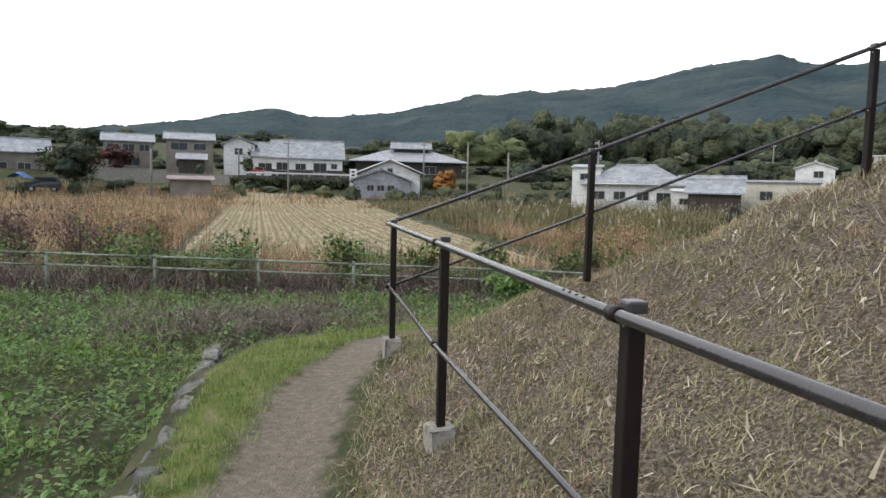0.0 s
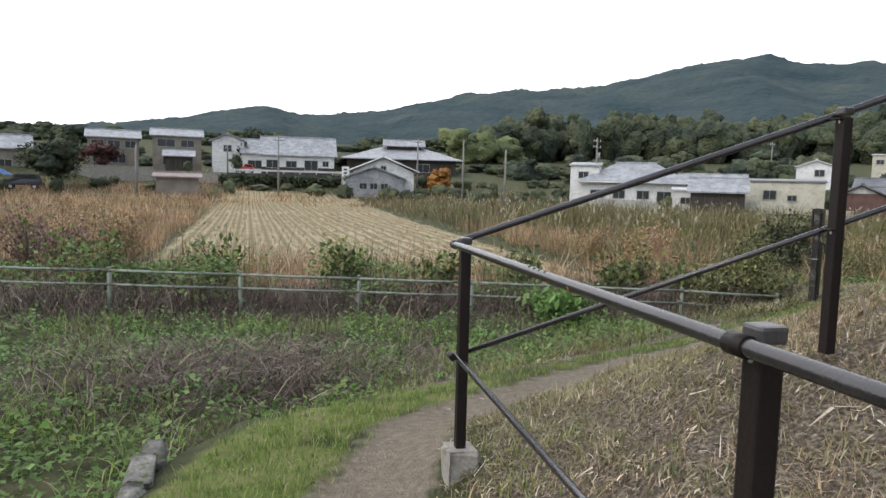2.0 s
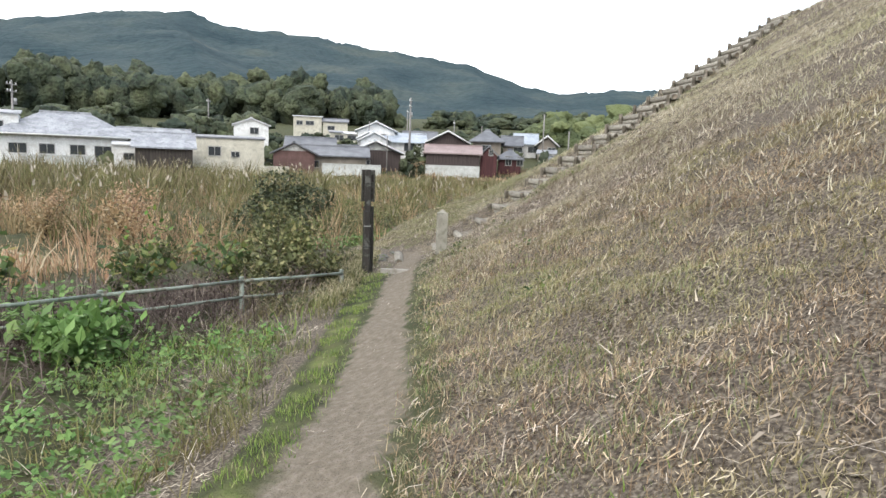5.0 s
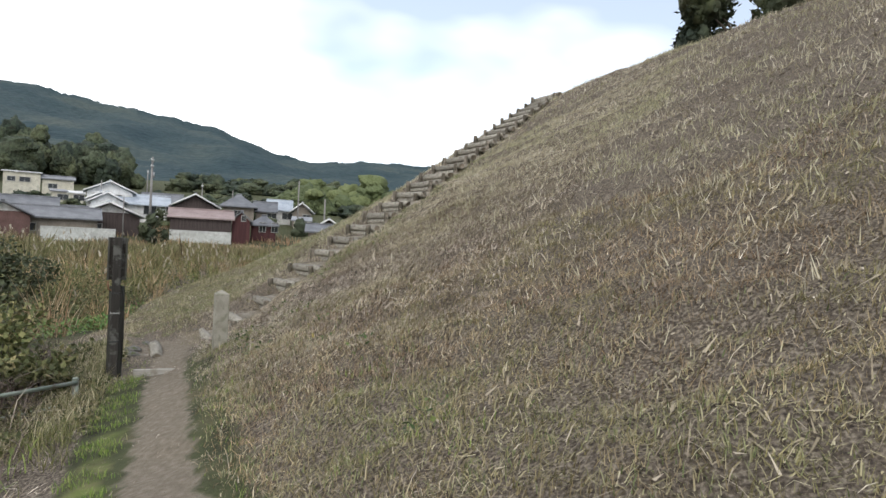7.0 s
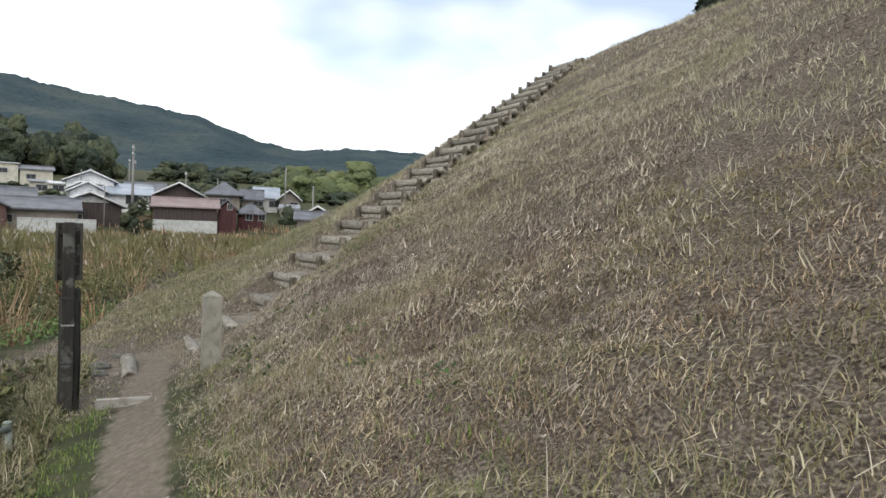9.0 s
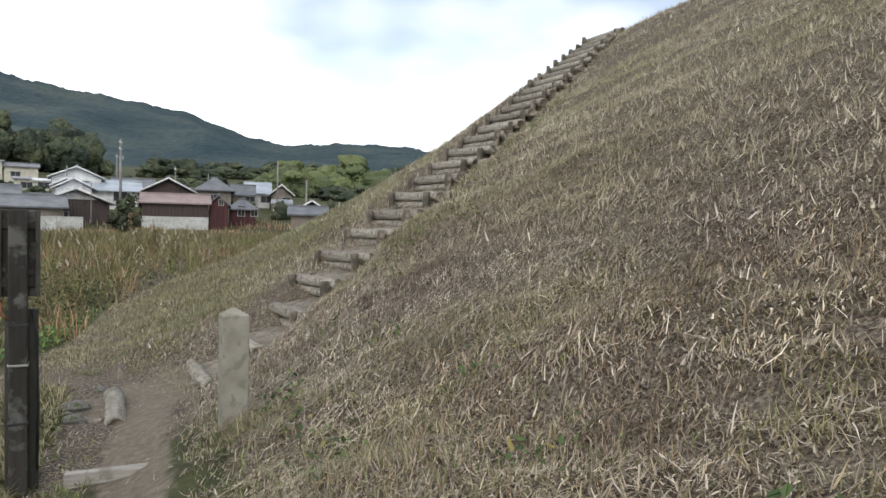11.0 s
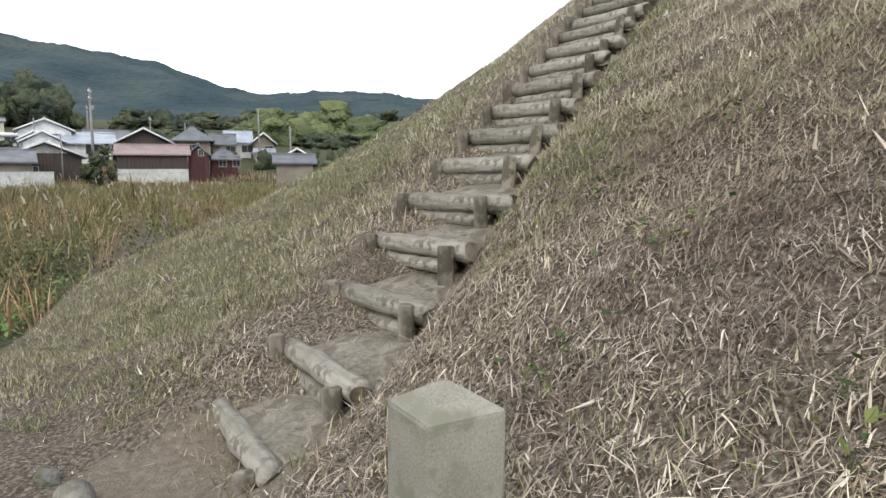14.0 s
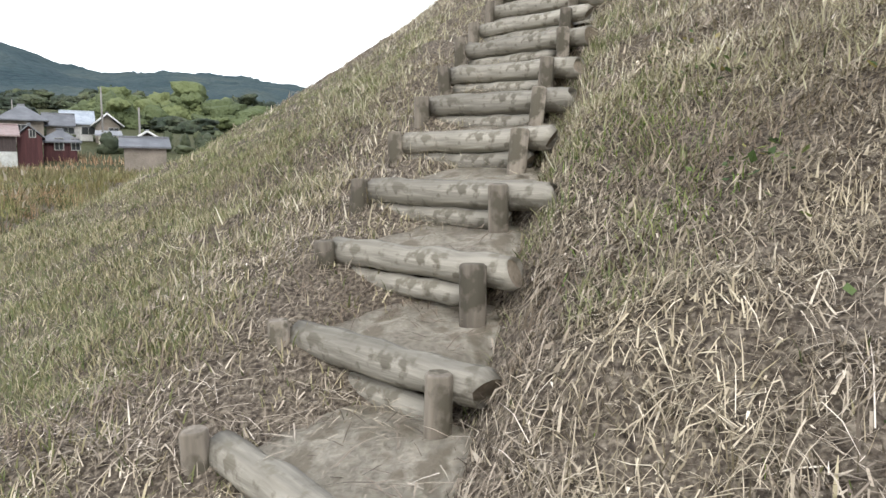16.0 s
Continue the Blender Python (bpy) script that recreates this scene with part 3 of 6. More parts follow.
def handrail():
    h = thing("handrail", pose(-0.40, 5.2, 0.29), "dark brown steel handrail with two rails along the mound", "handrail")
    o = Vector((-0.40, 5.2, 0.29))
    lower = [(-0.40, 5.2, 0.27, 1.19), (-0.02, 3.37, 0.235, 1.20), (0.395, 1.54, 0.25, 1.195), (0.81, -0.29, 0.30, 1.20), (1.23, -2.12, 0.31, 1.20)]
    slope = [(1.035, 4.96, 0.90, 1.745), (2.84, 4.68, 1.70, 2.47), (4.85, 4.36, 2.55, 3.25), (6.75, 4.06, 3.35, 4.0)]

    def post(x, y, zb, zt, footing):
        bm = bmesh.new()
        box(bm, (0.0, 0, (zt - zb) / 2 - 0.08), (0.044, 0.044, zt - zb + 0.08), 0.005, 13)
        p = part("post", bm, IRON, h, m=pose(*(Vector((x, y, zb)) - o)))
        bm = bmesh.new()
        box(bm, (0.0, 0, zt - zb - 0.017), (0.049, 0.049, 0.030), 0.007, 13)
        part("post_cap", bm, CAPP, p, "rubbed brown cap")
        for zz in (zt - zb - 0.046, (zt - zb) * 0.44):
            bm = bmesh.new()
            box(bm, (-0.014, 0, zz), (0.058, 0.047, 0.006), 0.002, 13)
            part("strap", bm, IRON, p, "flat dark strap round the post")
            bm = bmesh.new()
            tube(bm, [(-0.024, 0.0, zz - 0.012), (0.036, 0.0, zz - 0.012)], 0.006, 8)
            part("bolt", bm, STEEL, p, "steel bolt head", pose(0, 0, 0, 0, 0, 13))
        if footing:
            bm = bmesh.new()
            box(bm, (0, 0, 0), (0.135, 0.135, 0.26), 0.015, 13)
            for vv in bm.verts:
                vv.co += Vector((random.uniform(-0.012, 0.012), random.uniform(-0.012, 0.012), random.uniform(-0.008, 0.008)))
            part("footing", bm, CONCRETE, p, "rough grey concrete footing", pose(0, 0, -0.125))

    for i, (x, y, zb, zt) in enumerate(lower):
        post(x, y, zb, zt, True)
    for x, y, zb, zt in slope:
        post(x, y, zb, zt, False)
    off = Vector((-0.044, -0.010, 0))

    def rail(name, f):
        a = [Vector((x, y, zb + (zt - zb) * f)) + off - o for x, y, zb, zt in lower][::-1]
        b = [Vector((x, y, zb + (zt - zb) * f)) + Vector((-0.01, 0.05, 0)) - o for x, y, zb, zt in slope]
        c = a[-1]
        if f > 0.7:
            bend = [c + Vector((0.01, -0.06, 0)), c + Vector((-0.002, -0.012, 0.0)), c + Vector((-0.003, 0.018, 0.001)), c + Vector((0.006, 0.043, 0.004)), c + Vector((0.027, 0.062, 0.011)), c + Vector((0.062, 0.072, 0.024)), c + Vector((0.11, 0.074, 0.042))]
            bm = tube(bmesh.new(), a[:-1] + bend + b, 0.0152, 14)
            part(name, bm, RAILP, h, "worn dark top rail")
        else:
            part(name, tube(bmesh.new(), a[:-1] + [c + Vector((0.012, 0.04, 0))], 0.0118, 10), RAILP, h)
            part(name, tube(bmesh.new(), [c + Vector((0.06, 0.05, 0.01))] + b, 0.0118, 10), RAILP, h)
        for x, y, zb, zt in lower[:4]:
            p = Vector((x, y, zb + (zt - zb) * f)) + off - o
            d = Vector((0.224, -0.975, 0.005))
            rr = 0.0188 if f > 0.7 else 0.0155
            part("clamp", tube(bmesh.new(), [p - d * 0.022, p + d * 0.022], rr, 12), IRON, h, "dark pipe clamp")

    rail("top_rail", 0.965)
    rail("lower_rail", 0.44)
    for (ax, ay), (bx, by), start in (((-0.40, 5.2), (-0.02, 3.37), 0.50), ((-0.02, 3.37), (0.395, 1.54), 0.855)):
        for i in range(4):
            t = start + 0.022 * i
            p = Vector((ax + (bx - ax) * t, ay + (by - ay) * t, 1.161)) + off - o
            part("rivet", tube(bmesh.new(), [p + Vector((-0.006, 0, 0.010)), p + Vector((-0.007, 0, 0.0160))], 0.0045, 8), RUBBER, h, "dark rivet")
    for t, w in ((0.585, 0.012), (0.66, 0.007)):
        p = Vector((-0.40 + 0.38 * t, 5.2 - 1.83 * t, 1.161)) + off - o
        d = Vector((0.203, -0.979, 0)) * w
        part("rust_spot", tube(bmesh.new(), [p - d, p + d], 0.0156, 14), RUSTY, h, "rusty spot on the rail")


handrail()


# ---------------------------------------------------------------- low pipe fence by the field
def pipe_fence():
    base = Vector((-1.55, 11.9, -0.55))
    f = thing("pipe_fence", pose(*base), "low faded green pipe fence with two rails", "fence")
    xs = [-11.6, -9.9, -8.23, -6.55, -4.87, -3.18, -1.56, 0.05, 1.66, 3.24, 4.75]
    tops = []
    for x in xs:
        y = 12.09 + 0.12 * x - 0.004 * (x + 1.5) ** 2
        zt = 0.12 - 0.028 * (x + 3) - (0.03 if x > 4 else 0)
        tops.append(Vector((x, y, zt)))
        bm = tube(bmesh.new(), [(0, 0, -0.75), (0, 0, 0.03)], 0.028, 10)
        p = part("post", bm, FENCEP, f, m=pose(*(tops[-1] - base)))
        part("post_cap", tube(bmesh.new(), [(0, 0, 0.028), (0, 0, 0.043)], [0.032, 0.024], 10), FENCEP, p)
    for dz, r in ((0.0, 0.019), (-0.19, 0.016)):
        for a, b in zip(tops, tops[1:]):
            bm = tube(bmesh.new(), [a - base + Vector((0, -0.02, dz)), (a + b) / 2 - base + Vector((0, -0.02, dz - 0.008)), b - base + Vector((0, -0.02, dz))], r, 8)
            part("rail", bm, FENCEP, f)


pipe_fence()


# ---------------------------------------------------------------- log steps
def log_mesh(bm, length, r, seed):
    n = 9
    rnd = random.Random(seed)
    pts = [(-length / 2 + length * i / (n - 1), rnd.uniform(-0.006, 0.006), rnd.uniform(-0.006, 0.006)) for i in range(n)]
    rad = [r * rnd.uniform(0.94, 1.06) for _ in range(n)]
    pts = [(-length / 2 - 0.006, 0, 0)] + pts + [(length / 2 + 0.006, 0, 0)]
    rad = [rad[0] * 0.86] + rad + [rad[-1] * 0.86]
    tube(bm, pts, rad, 14, 0.045, seed)
    for face in bm.faces:
        if len(face.verts) > 4:
            face.material_index = 1
    return bm


def log_between(name, a, b, r, seed, parent, origin, label=""):
    a, b = Vector(a), Vector(b)
    d = b - a
    q = d.to_track_quat("X", "Z").to_matrix().to_4x4()
    return part(name, log_mesh(bmesh.new(), d.length, r, seed), [LOGWOOD, LOGEND], parent, label, Matrix.Translation((a + b) / 2 - origin) @ q)


TREADS = []


def log_step(i, L, Rr, double=True):
    L, Rr = Vector(L), Vector(Rr)
    mid = (L + Rr) / 2
    along = (Rr - L).normalized()
    front = Vector((along.y, -along.x, 0)).normalized()
    if front.x > 0:
        front = -front
    rnd = random.Random(i + 40)
    s = thing("log_step", Matrix.Translation(mid - Vector((0, 0, 0.3))), "weathered grey round-log step held by two stakes", "step", "log steps up the mound")
    o = mid - Vector((0, 0, 0.3))
    r = rnd.uniform(0.057, 0.067)
    log_between("log", L - along * rnd.uniform(0.0, 0.05) - Vector((0, 0, r)), Rr + along * rnd.uniform(0.10, 0.20) - Vector((0, 0, r)), r, i * 3 + 1, s, o)
    if double:
        r2 = r * rnd.uniform(0.7, 0.85)
        dn = Vector((0, 0, 2 * r + r2 * 0.95)) - front * 0.015
        log_between("log", L + along * 0.03 - dn, Rr - along * rnd.uniform(0, 0.06) - dn, r2, i * 3 + 2, s, o, "thinner lower log")
    for p, inset in ((L, rnd.uniform(-0.05, 0.0)), (Rr, rnd.uniform(-0.02, 0.04))):
        rs = rnd.uniform(0.038, 0.047)
        c = p + along * inset + front * (r + rs * 0.62)
        top = rnd.uniform(-0.045, 0.0) + (0.035 if p is L else 0.0)
        pts = [(0, 0, -0.42), (rnd.uniform(-0.004, 0.004), 0.003, -0.2), (0, 0, top - 0.008), (0, 0, top)]
        part("stake", tube(bmesh.new(), pts, [rs, rs * 1.02, rs, rs * 0.86], 12, 0.05, i * 5), STAKE, s, "", Matrix.Translation(c - o) @ pose(0, 0, 0, rnd.uniform(-4, 4), rnd.uniform(-4, 4), rnd.uniform(0, 180)))
    TREADS.append((L, along, front, (Rr - L).length, mid.z))
    # trodden earth behind the log
    bm = bmesh.new()
    w, dep = (Rr - L).length - 0.02, 0.46
    nx, ny = 10, 7
    grid = []
    for a in range(nx + 1):
        col = []
        for b in range(ny + 1):
            q = L + along * (0.01 + w * a / nx) - front * (dep * b / ny - 0.0)
            edge = max(0, abs(a / nx - 0.5) * 2 - 0.75) * 0.35
            q.z = mid.z - 0.03 + 0.085 * b / ny - edge + rnd.uniform(-0.008, 0.008)
            col.append(bm.verts.new(q - o))
        grid.append(col)
    for a in range(nx):
        for b in range(ny):
            f = bm.faces.new((grid[a][b], grid[a + 1][b], grid[a + 1][b + 1], grid[a][b + 1]))
            f.smooth = True
    bmesh.ops.solidify(bm, geom=bm.faces[:], thickness=0.16)
    bmesh.ops.recalc_face_normals(bm, faces=bm.faces[:])
    part("tread", bm, DIRT, s, "trodden pale earth tread")


log_step(0, (7.86, 13.86, -0.08), (7.37, 13.29, -0.06), False)
log_step(1, (8.25, 13.71, 0.15), (7.79, 13.14, 0.15))
log_step(2, (8.74, 13.65, 0.375), (8.33, 13.05, 0.385))
for k in range(22):
    j = random.Random(k)
    log_step(3 + k, (9.18 + 0.487 * k + j.uniform(-0.03, 0.03), 13.64 - 0.055 * k, 0.62 + 0.236 * k), (8.775 + 0.474 * k, 12.99 - 0.062 * k, 0.625 + 0.236 * k + j.uniform(-0.015, 0.015)))

loose = thing("loose_log", pose(6.88, 13.72, -0.33), "short weathered log lying beside the path", "log")
log_between("log", (7.16, 14.03, -0.255), (6.62, 13.43, -0.29), 0.072, 91, loose, Vector((6.88, 13.72, -0.33)))
part("stake", tube(bmesh.new(), [(0, 0, -0.3), (0, 0, 0.06), (0, 0, 0.07)], [0.045, 0.045, 0.038], 12, 0.05, 3), STAKE, loose, "", pose(-0.24, -0.07, 0.0))


def field_stone(x, y, w, seed):
    rnd = random.Random(seed)
    bm = bmesh.new()
    bmesh.ops.create_icosphere(bm, subdivisions=2, radius=1)
    for v in bm.verts:
        v.co *= rnd.uniform(0.88, 1.1)
        v.co = Vector((v.co.x * w, v.co.y * w * 0.7, v.co.z * w * 0.55))
    ob = part("field_stone", bm, KERB, None, "grey field stone half sunk in the earth", pose(x, y, ground_z(x, y) + w * 0.15, 8, -5, rnd.uniform(0, 180)))
    tagged(ob, "", "stone", "stones beside the loose log")


for i, (x, y, w) in enumerate([(6.56, 13.76, 0.085), (6.80, 14.03, 0.11), (6.63, 13.92, 0.06), (7.25, 14.28, 0.07)]):
    field_stone(x, y, w, i + 7)
sill = thing("path_sill", pose(5.9, 12.63, -0.27), "squared timber sill laid across the path", "sill")
bm = bmesh.new()
box(bm, (0, 0, 0), (0.86, 0.055, 0.12), 0.012)
part("timber", bm, SILLW, sill, "", pose(0.12, -0.10, 0.012, 0, 0, -45))


# ---------------------------------------------------------------- stone marker and signpost
def stone_marker():
    s = thing("stone_marker", pose(6.283, 12.174, -0.18), "square grey granite marker post with a low pointed top", "stone post")
    bm = bmesh.new()
    box(bm, (0, 0, 0.265), (0.146, 0.146, 1.12), 0.009)
    for e in [e for e in bm.edges if e.calc_length() > 0.5]:
        bmesh.ops.subdivide_edges(bm, edges=[e], cuts=9)
    rnd = random.Random(12)
    for v in bm.verts:
        v.co += Vector((rnd.uniform(-0.0016, 0.0016), rnd.uniform(-0.0016, 0.0016), 0))
    part("pillar", bm, GRANITE, s, "", pose(0, 0, 0, 0, 0, 49.5))
    bm = bmesh.new()
    bmesh.ops.create_cone(bm, cap_ends=True, segments=4, radius1=0.098, radius2=0.010, depth=0.040, matrix=pose(0, 0, 0.843, 0, 0, 45))
    part("pointed_top", bm, GRANITE, s, "paler worn top", pose(0, 0, 0, 0, 0, 49.5))


stone_marker()


def signpost():
    s = thing("signpost", pose(5.52, 12.92, -0.3, 0, 0, -40), "dark weathered wooden signpost with a board seen from behind", "signpost")
    rnd = random.Random(3)
    bm = bmesh.new()
    box(bm, (0, 0, 0.72), (0.085, 0.085, 1.6), 0.012)
    part("post", bm, SIGNWOOD, s)
    bm = bmesh.new()
    box(bm, (0.0, 0.058, 1.29), (0.172, 0.028, 0.45), 0.006)
    board = part("board", bm, SIGNWOOD, s, "dark wooden board")
    for x in (-0.085, 0.085):
        bm = bmesh.new()
        box(bm, (x, 0.045, 1.29), (0.020, 0.060, 0.45), 0.005)
        part("edge_batten", bm, SIGNGREY, board, "greyed batten on the board's edge")
    for zz in (1.14, 1.44):
        bm = bmesh.new()
        box(bm, (0.0, 0.038, zz), (0.155, 0.02, 0.045), 0.004)
        part("cross_batten", bm, SIGNWOOD, board)
    bm = bmesh.new()
    box(bm, (0.012, 0.062, 0.42), (0.145, 0.034, 1.16), 0.008)
    for v in bm.verts:
        v.co.x += rnd.uniform(-0.006, 0.006)
    part("side_plank", bm, SIGNGREY, s, "grey plank nailed behind the post")
    part("cable", tube(bmesh.new(), [(0.082, 0.04, 0.15), (0.088, 0.035, 0.5), (0.080, 0.04, 0.85), (0.06, 0.045, 1.0)], 0.007, 8), INK, s, "loose black cable")
    part("bracket", tube(bmesh.new(), [(-0.08, 0.05, 1.05), (-0.075, 0.04, 0.97), (-0.04, 0.035, 0.95)], 0.008, 8), RUSTY, s, "rusty wire bracket")
    for zz in (0.42, 0.72, 0.93):
        bm = bmesh.new()
        box(bm, (0.0, 0.0, zz), (0.094, 0.094, 0.014), 0.003)
        part("wire_band", bm, STEEL if zz == 0.72 else INK, s, "wire binding round the post")


signpost()


# ---------------------------------------------------------------- kerb stones on the path's outer edge
def kerb_stones():
    pts = [(-1.30, 1.4), (-1.36, 2.4), (-1.43, 3.2), (-1.61, 4.12), (-1.80, 5.0), (-1.95, 5.80)]
    rnd = random.Random(5)
    for (ax, ay), (bx, by) in zip(pts, pts[1:]):
        L = math.hypot(bx - ax, by - ay)
        n = max(1, round(L / 0.29))
        for i in range(n):
            t = (i + 0.5) / n
            x, y = ax + (bx - ax) * t, ay + (by - ay) * t
            sz = (rnd.uniform(0.22, 0.34), rnd.uniform(0.09, 0.14), rnd.uniform(0.22, 0.3))
            bm = bmesh.new()
            bmesh.ops.create_cube(bm, size=1, matrix=Matrix.Diagonal((*sz, 1)))
            bmesh.ops.bevel(bm, geom=bm.edges[:], offset=0.022, segments=2, affect="EDGES", profile=0.5)
            for v in bm.verts:
                v.co += Vector((rnd.uniform(-0.018, 0.018), rnd.uniform(-0.018, 0.018), rnd.uniform(-0.018, 0.018)))
            for fc in bm.faces:
                fc.smooth = True
            top = 0.05 if y < 6 else 0.03 - 0.06 * smooth01(6, 7.7, y)
            ob = part("kerb_stone", bm, KERB, None, "rough grey field stone edging the path", pose(x, y, float(top) - sz[2] / 2 + rnd.uniform(-0.02, 0.025), rnd.uniform(-5, 5), rnd.uniform(-5, 5), math.degrees(math.atan2(by - ay, bx - ax)) + rnd.uniform(-9, 9)))
            tagged(ob, "", "kerb stone", "stones edging the path")


kerb_stones()


# ---------------------------------------------------------------- vegetation
def blades(name, P, length, width, az, lean, mat, curl=0.35, segs=2, roll=None, label="", category="grass"):
    """Many flat narrow blades: az is where each leans, lean its angle from upright (radians)."""
    n = len(P)
    length, width, az, lean = [np.broadcast_to(np.asarray(a, float), (n,)) for a in (length, width, az, lean)]
    roll = np.zeros(n) if roll is None else roll
    side = np.stack([-np.sin(az + roll), np.cos(az + roll), np.zeros(n)], -1)
    rows = []
    cur = np.array(P, float)
    for s in range(segs + 1):
        w = width * (1.0 if s == 0 else (0.15 if s == segs else 0.85))
        rows += [cur - side * w[:, None] / 2, cur + side * w[:, None] / 2]
        ang = lean + curl * s
        step = length / segs
        cur = cur + np.stack([np.sin(ang) * np.cos(az), np.sin(ang) * np.sin(az), np.cos(ang)], -1) * step[:, None]
    V = np.stack(rows, 1).reshape(-1, 3)
    k = 2 * (segs + 1)
    base = np.arange(n)[:, None] * k
    F = np.concatenate([base + np.array([[2 * s, 2 * s + 1, 2 * s + 3, 2 * s + 2]]) for s in range(segs)], 0)
    return tagged(raw(name, V, F, mat), label, category, kind="stuff")


def leaves(name, P, size, mat, label, category, flat=0.5, long=1.5, kind="stuff", seed=1):
    """Many leaves, each folded along its rib, turned by chance."""
    r = np.random.default_rng(seed)
    n = len(P)
    size = np.broadcast_to(np.asarray(size, float), (n,))[:, None]
    az = r.uniform(0, 2 * np.pi, n)
    el = r.normal(0, flat, n)
    d = np.stack([np.cos(az) * np.cos(el), np.sin(az) * np.cos(el), np.sin(el)], -1)
    s = np.stack([-np.sin(az), np.cos(az), r.normal(0, 0.35, n)], -1)
    up = np.cross(d, s)
    a, b = P, P + d * size * long
    mid = P + d * size * long * 0.45 - up * size * 0.12
    V = np.stack([a, mid + s * size * 0.5 + up * size * 0.12, b, mid - s * size * 0.5 + up * size * 0.12, mid], 1).reshape(-1, 3)
    base = np.arange(n)[:, None] * 5
    F = np.concatenate([base + np.array([[0, 1, 2, 4]]), base + np.array([[0, 4, 2, 3]])], 0)
    return tagged(raw(name, V, F, mat), label, category, kind=kind)


def scatter(n, x0, x1, y0, y1, keep, seed):
    """Random ground points where keep(x, y) gives a chance."""
    r = np.random.default_rng(seed)
    x, y = r.uniform(x0, x1, n), r.uniform(y0, y1, n)
    k = r.uniform(0, 1, n) < keep(x, y)
    x, y = x[k], y[k]
    return np.stack([x, y, height(x, y)], -1), r


def slope_az(P):
    e = 0.05
    gx = height(P[:, 0] + e, P[:, 1]) - height(P[:, 0] - e, P[:, 1])
    gy = height(P[:, 0], P[:, 1] + e) - height(P[:, 0], P[:, 1] - e)
    return gx / (2 * e), gy / (2 * e)


def on_slope(x, y):
    td = track_distance(x, y)
    u, v = mound_uv(x, y)
    return smooth01(0.16, 0.55, td) * smooth01(-1.0, 0.1, v) * (1 - 0.6 * stair_band(x, y)) * (1 - smooth01(0.8, 0.4, np.hypot(x - 7.3, y - 13.6)))


def lying_straw(name, P, r, lmin, lmax, w, seed):
    """Cut stalks that lie on the slope."""
    n = len(P)
    gx, gy = slope_az(P)
    az = r.uniform(0, 2 * np.pi, n)
    rise = gx * np.cos(az) + gy * np.sin(az)
    lean = np.pi / 2 - np.arctan(rise) - np.abs(r.normal(0.08, 0.22, n))
    P = P + np.stack([np.zeros(n), np.zeros(n), r.uniform(0.0, 0.03, n)], -1)
    L = lmin + (lmax - lmin) * r.uniform(0, 1, n) ** 2.2
    blades(name, P, L, w * r.uniform(0.4, 1.4, n), az, lean, STRAW, 0.4, 2, r.uniform(-0.5, 0.5, n), "dry cut straw and leaf litter on the mound", "straw")


def tread_litter():
    """Straw blown onto the earth treads, thicker at the sides and against the next log."""
    r = np.random.default_rng(29)
    pts = []
    for L, along, front, w, z in TREADS:
        n = 230
        a = np.where(r.uniform(0, 1, n) < 0.5, r.beta(0.5, 0.5, n), r.uniform(-0.15, 1.25, n))
        b = r.beta(1.3, 0.8, n)
        q = np.array(L)[None] + np.array(along)[None] * (a * w)[:, None] - np.array(front)[None] * (0.05 + 0.42 * b)[:, None]
        q[:, 2] = z - 0.015 + 0.085 * b + r.uniform(0, 0.02, n)
        pts.append(q)
    P = np.concatenate(pts)
    n = len(P)
    blades("tread_litter", P, r.uniform(0.02, 0.16, n), r.uniform(0.002, 0.006, n), r.uniform(0, 6.28, n), r.normal(1.5, 0.12, n), STRAW, 0.15, 2, r.uniform(-0.5, 0.5, n), "dry straw scattered on the earth treads", "straw")


tread_litter()


def near_weight(x, y):
    return smooth01(5.0, 0.5, track_distance(x, y))


def chips(name, count, x0, x1, y0, y1, keep, lmin, lmax, w, seed, mat=STRAW, segs=1):
    """Short flat bits of dead leaf and stalk, lying every way."""
    P, r = scatter(count, x0, x1, y0, y1, lambda x, y: keep(x, y) * (0.5 + 0.5 * smooth01(-0.35, 0.35, lumps(x, y, 0.42, 61))), seed)
    n = len(P)
    gx, gy = slope_az(P)
    az = r.uniform(0, 2 * np.pi, n)
    lean = np.pi / 2 - np.arctan(gx * np.cos(az) + gy * np.sin(az)) - np.clip(r.normal(0.12, 0.38, n), -0.25, 1.3)
    P[:, 2] += r.uniform(-0.005, 0.028, n)
    L = lmin + (lmax - lmin) * r.uniform(0, 1, n) ** 2
    blades(name, P, L, w * r.uniform(0.35, 1.5, n), az, lean, mat, r.normal(0.2, 0.45, n), segs, r.uniform(-0.9, 0.9, n), "dry cut straw and leaf litter on the mound", "straw")


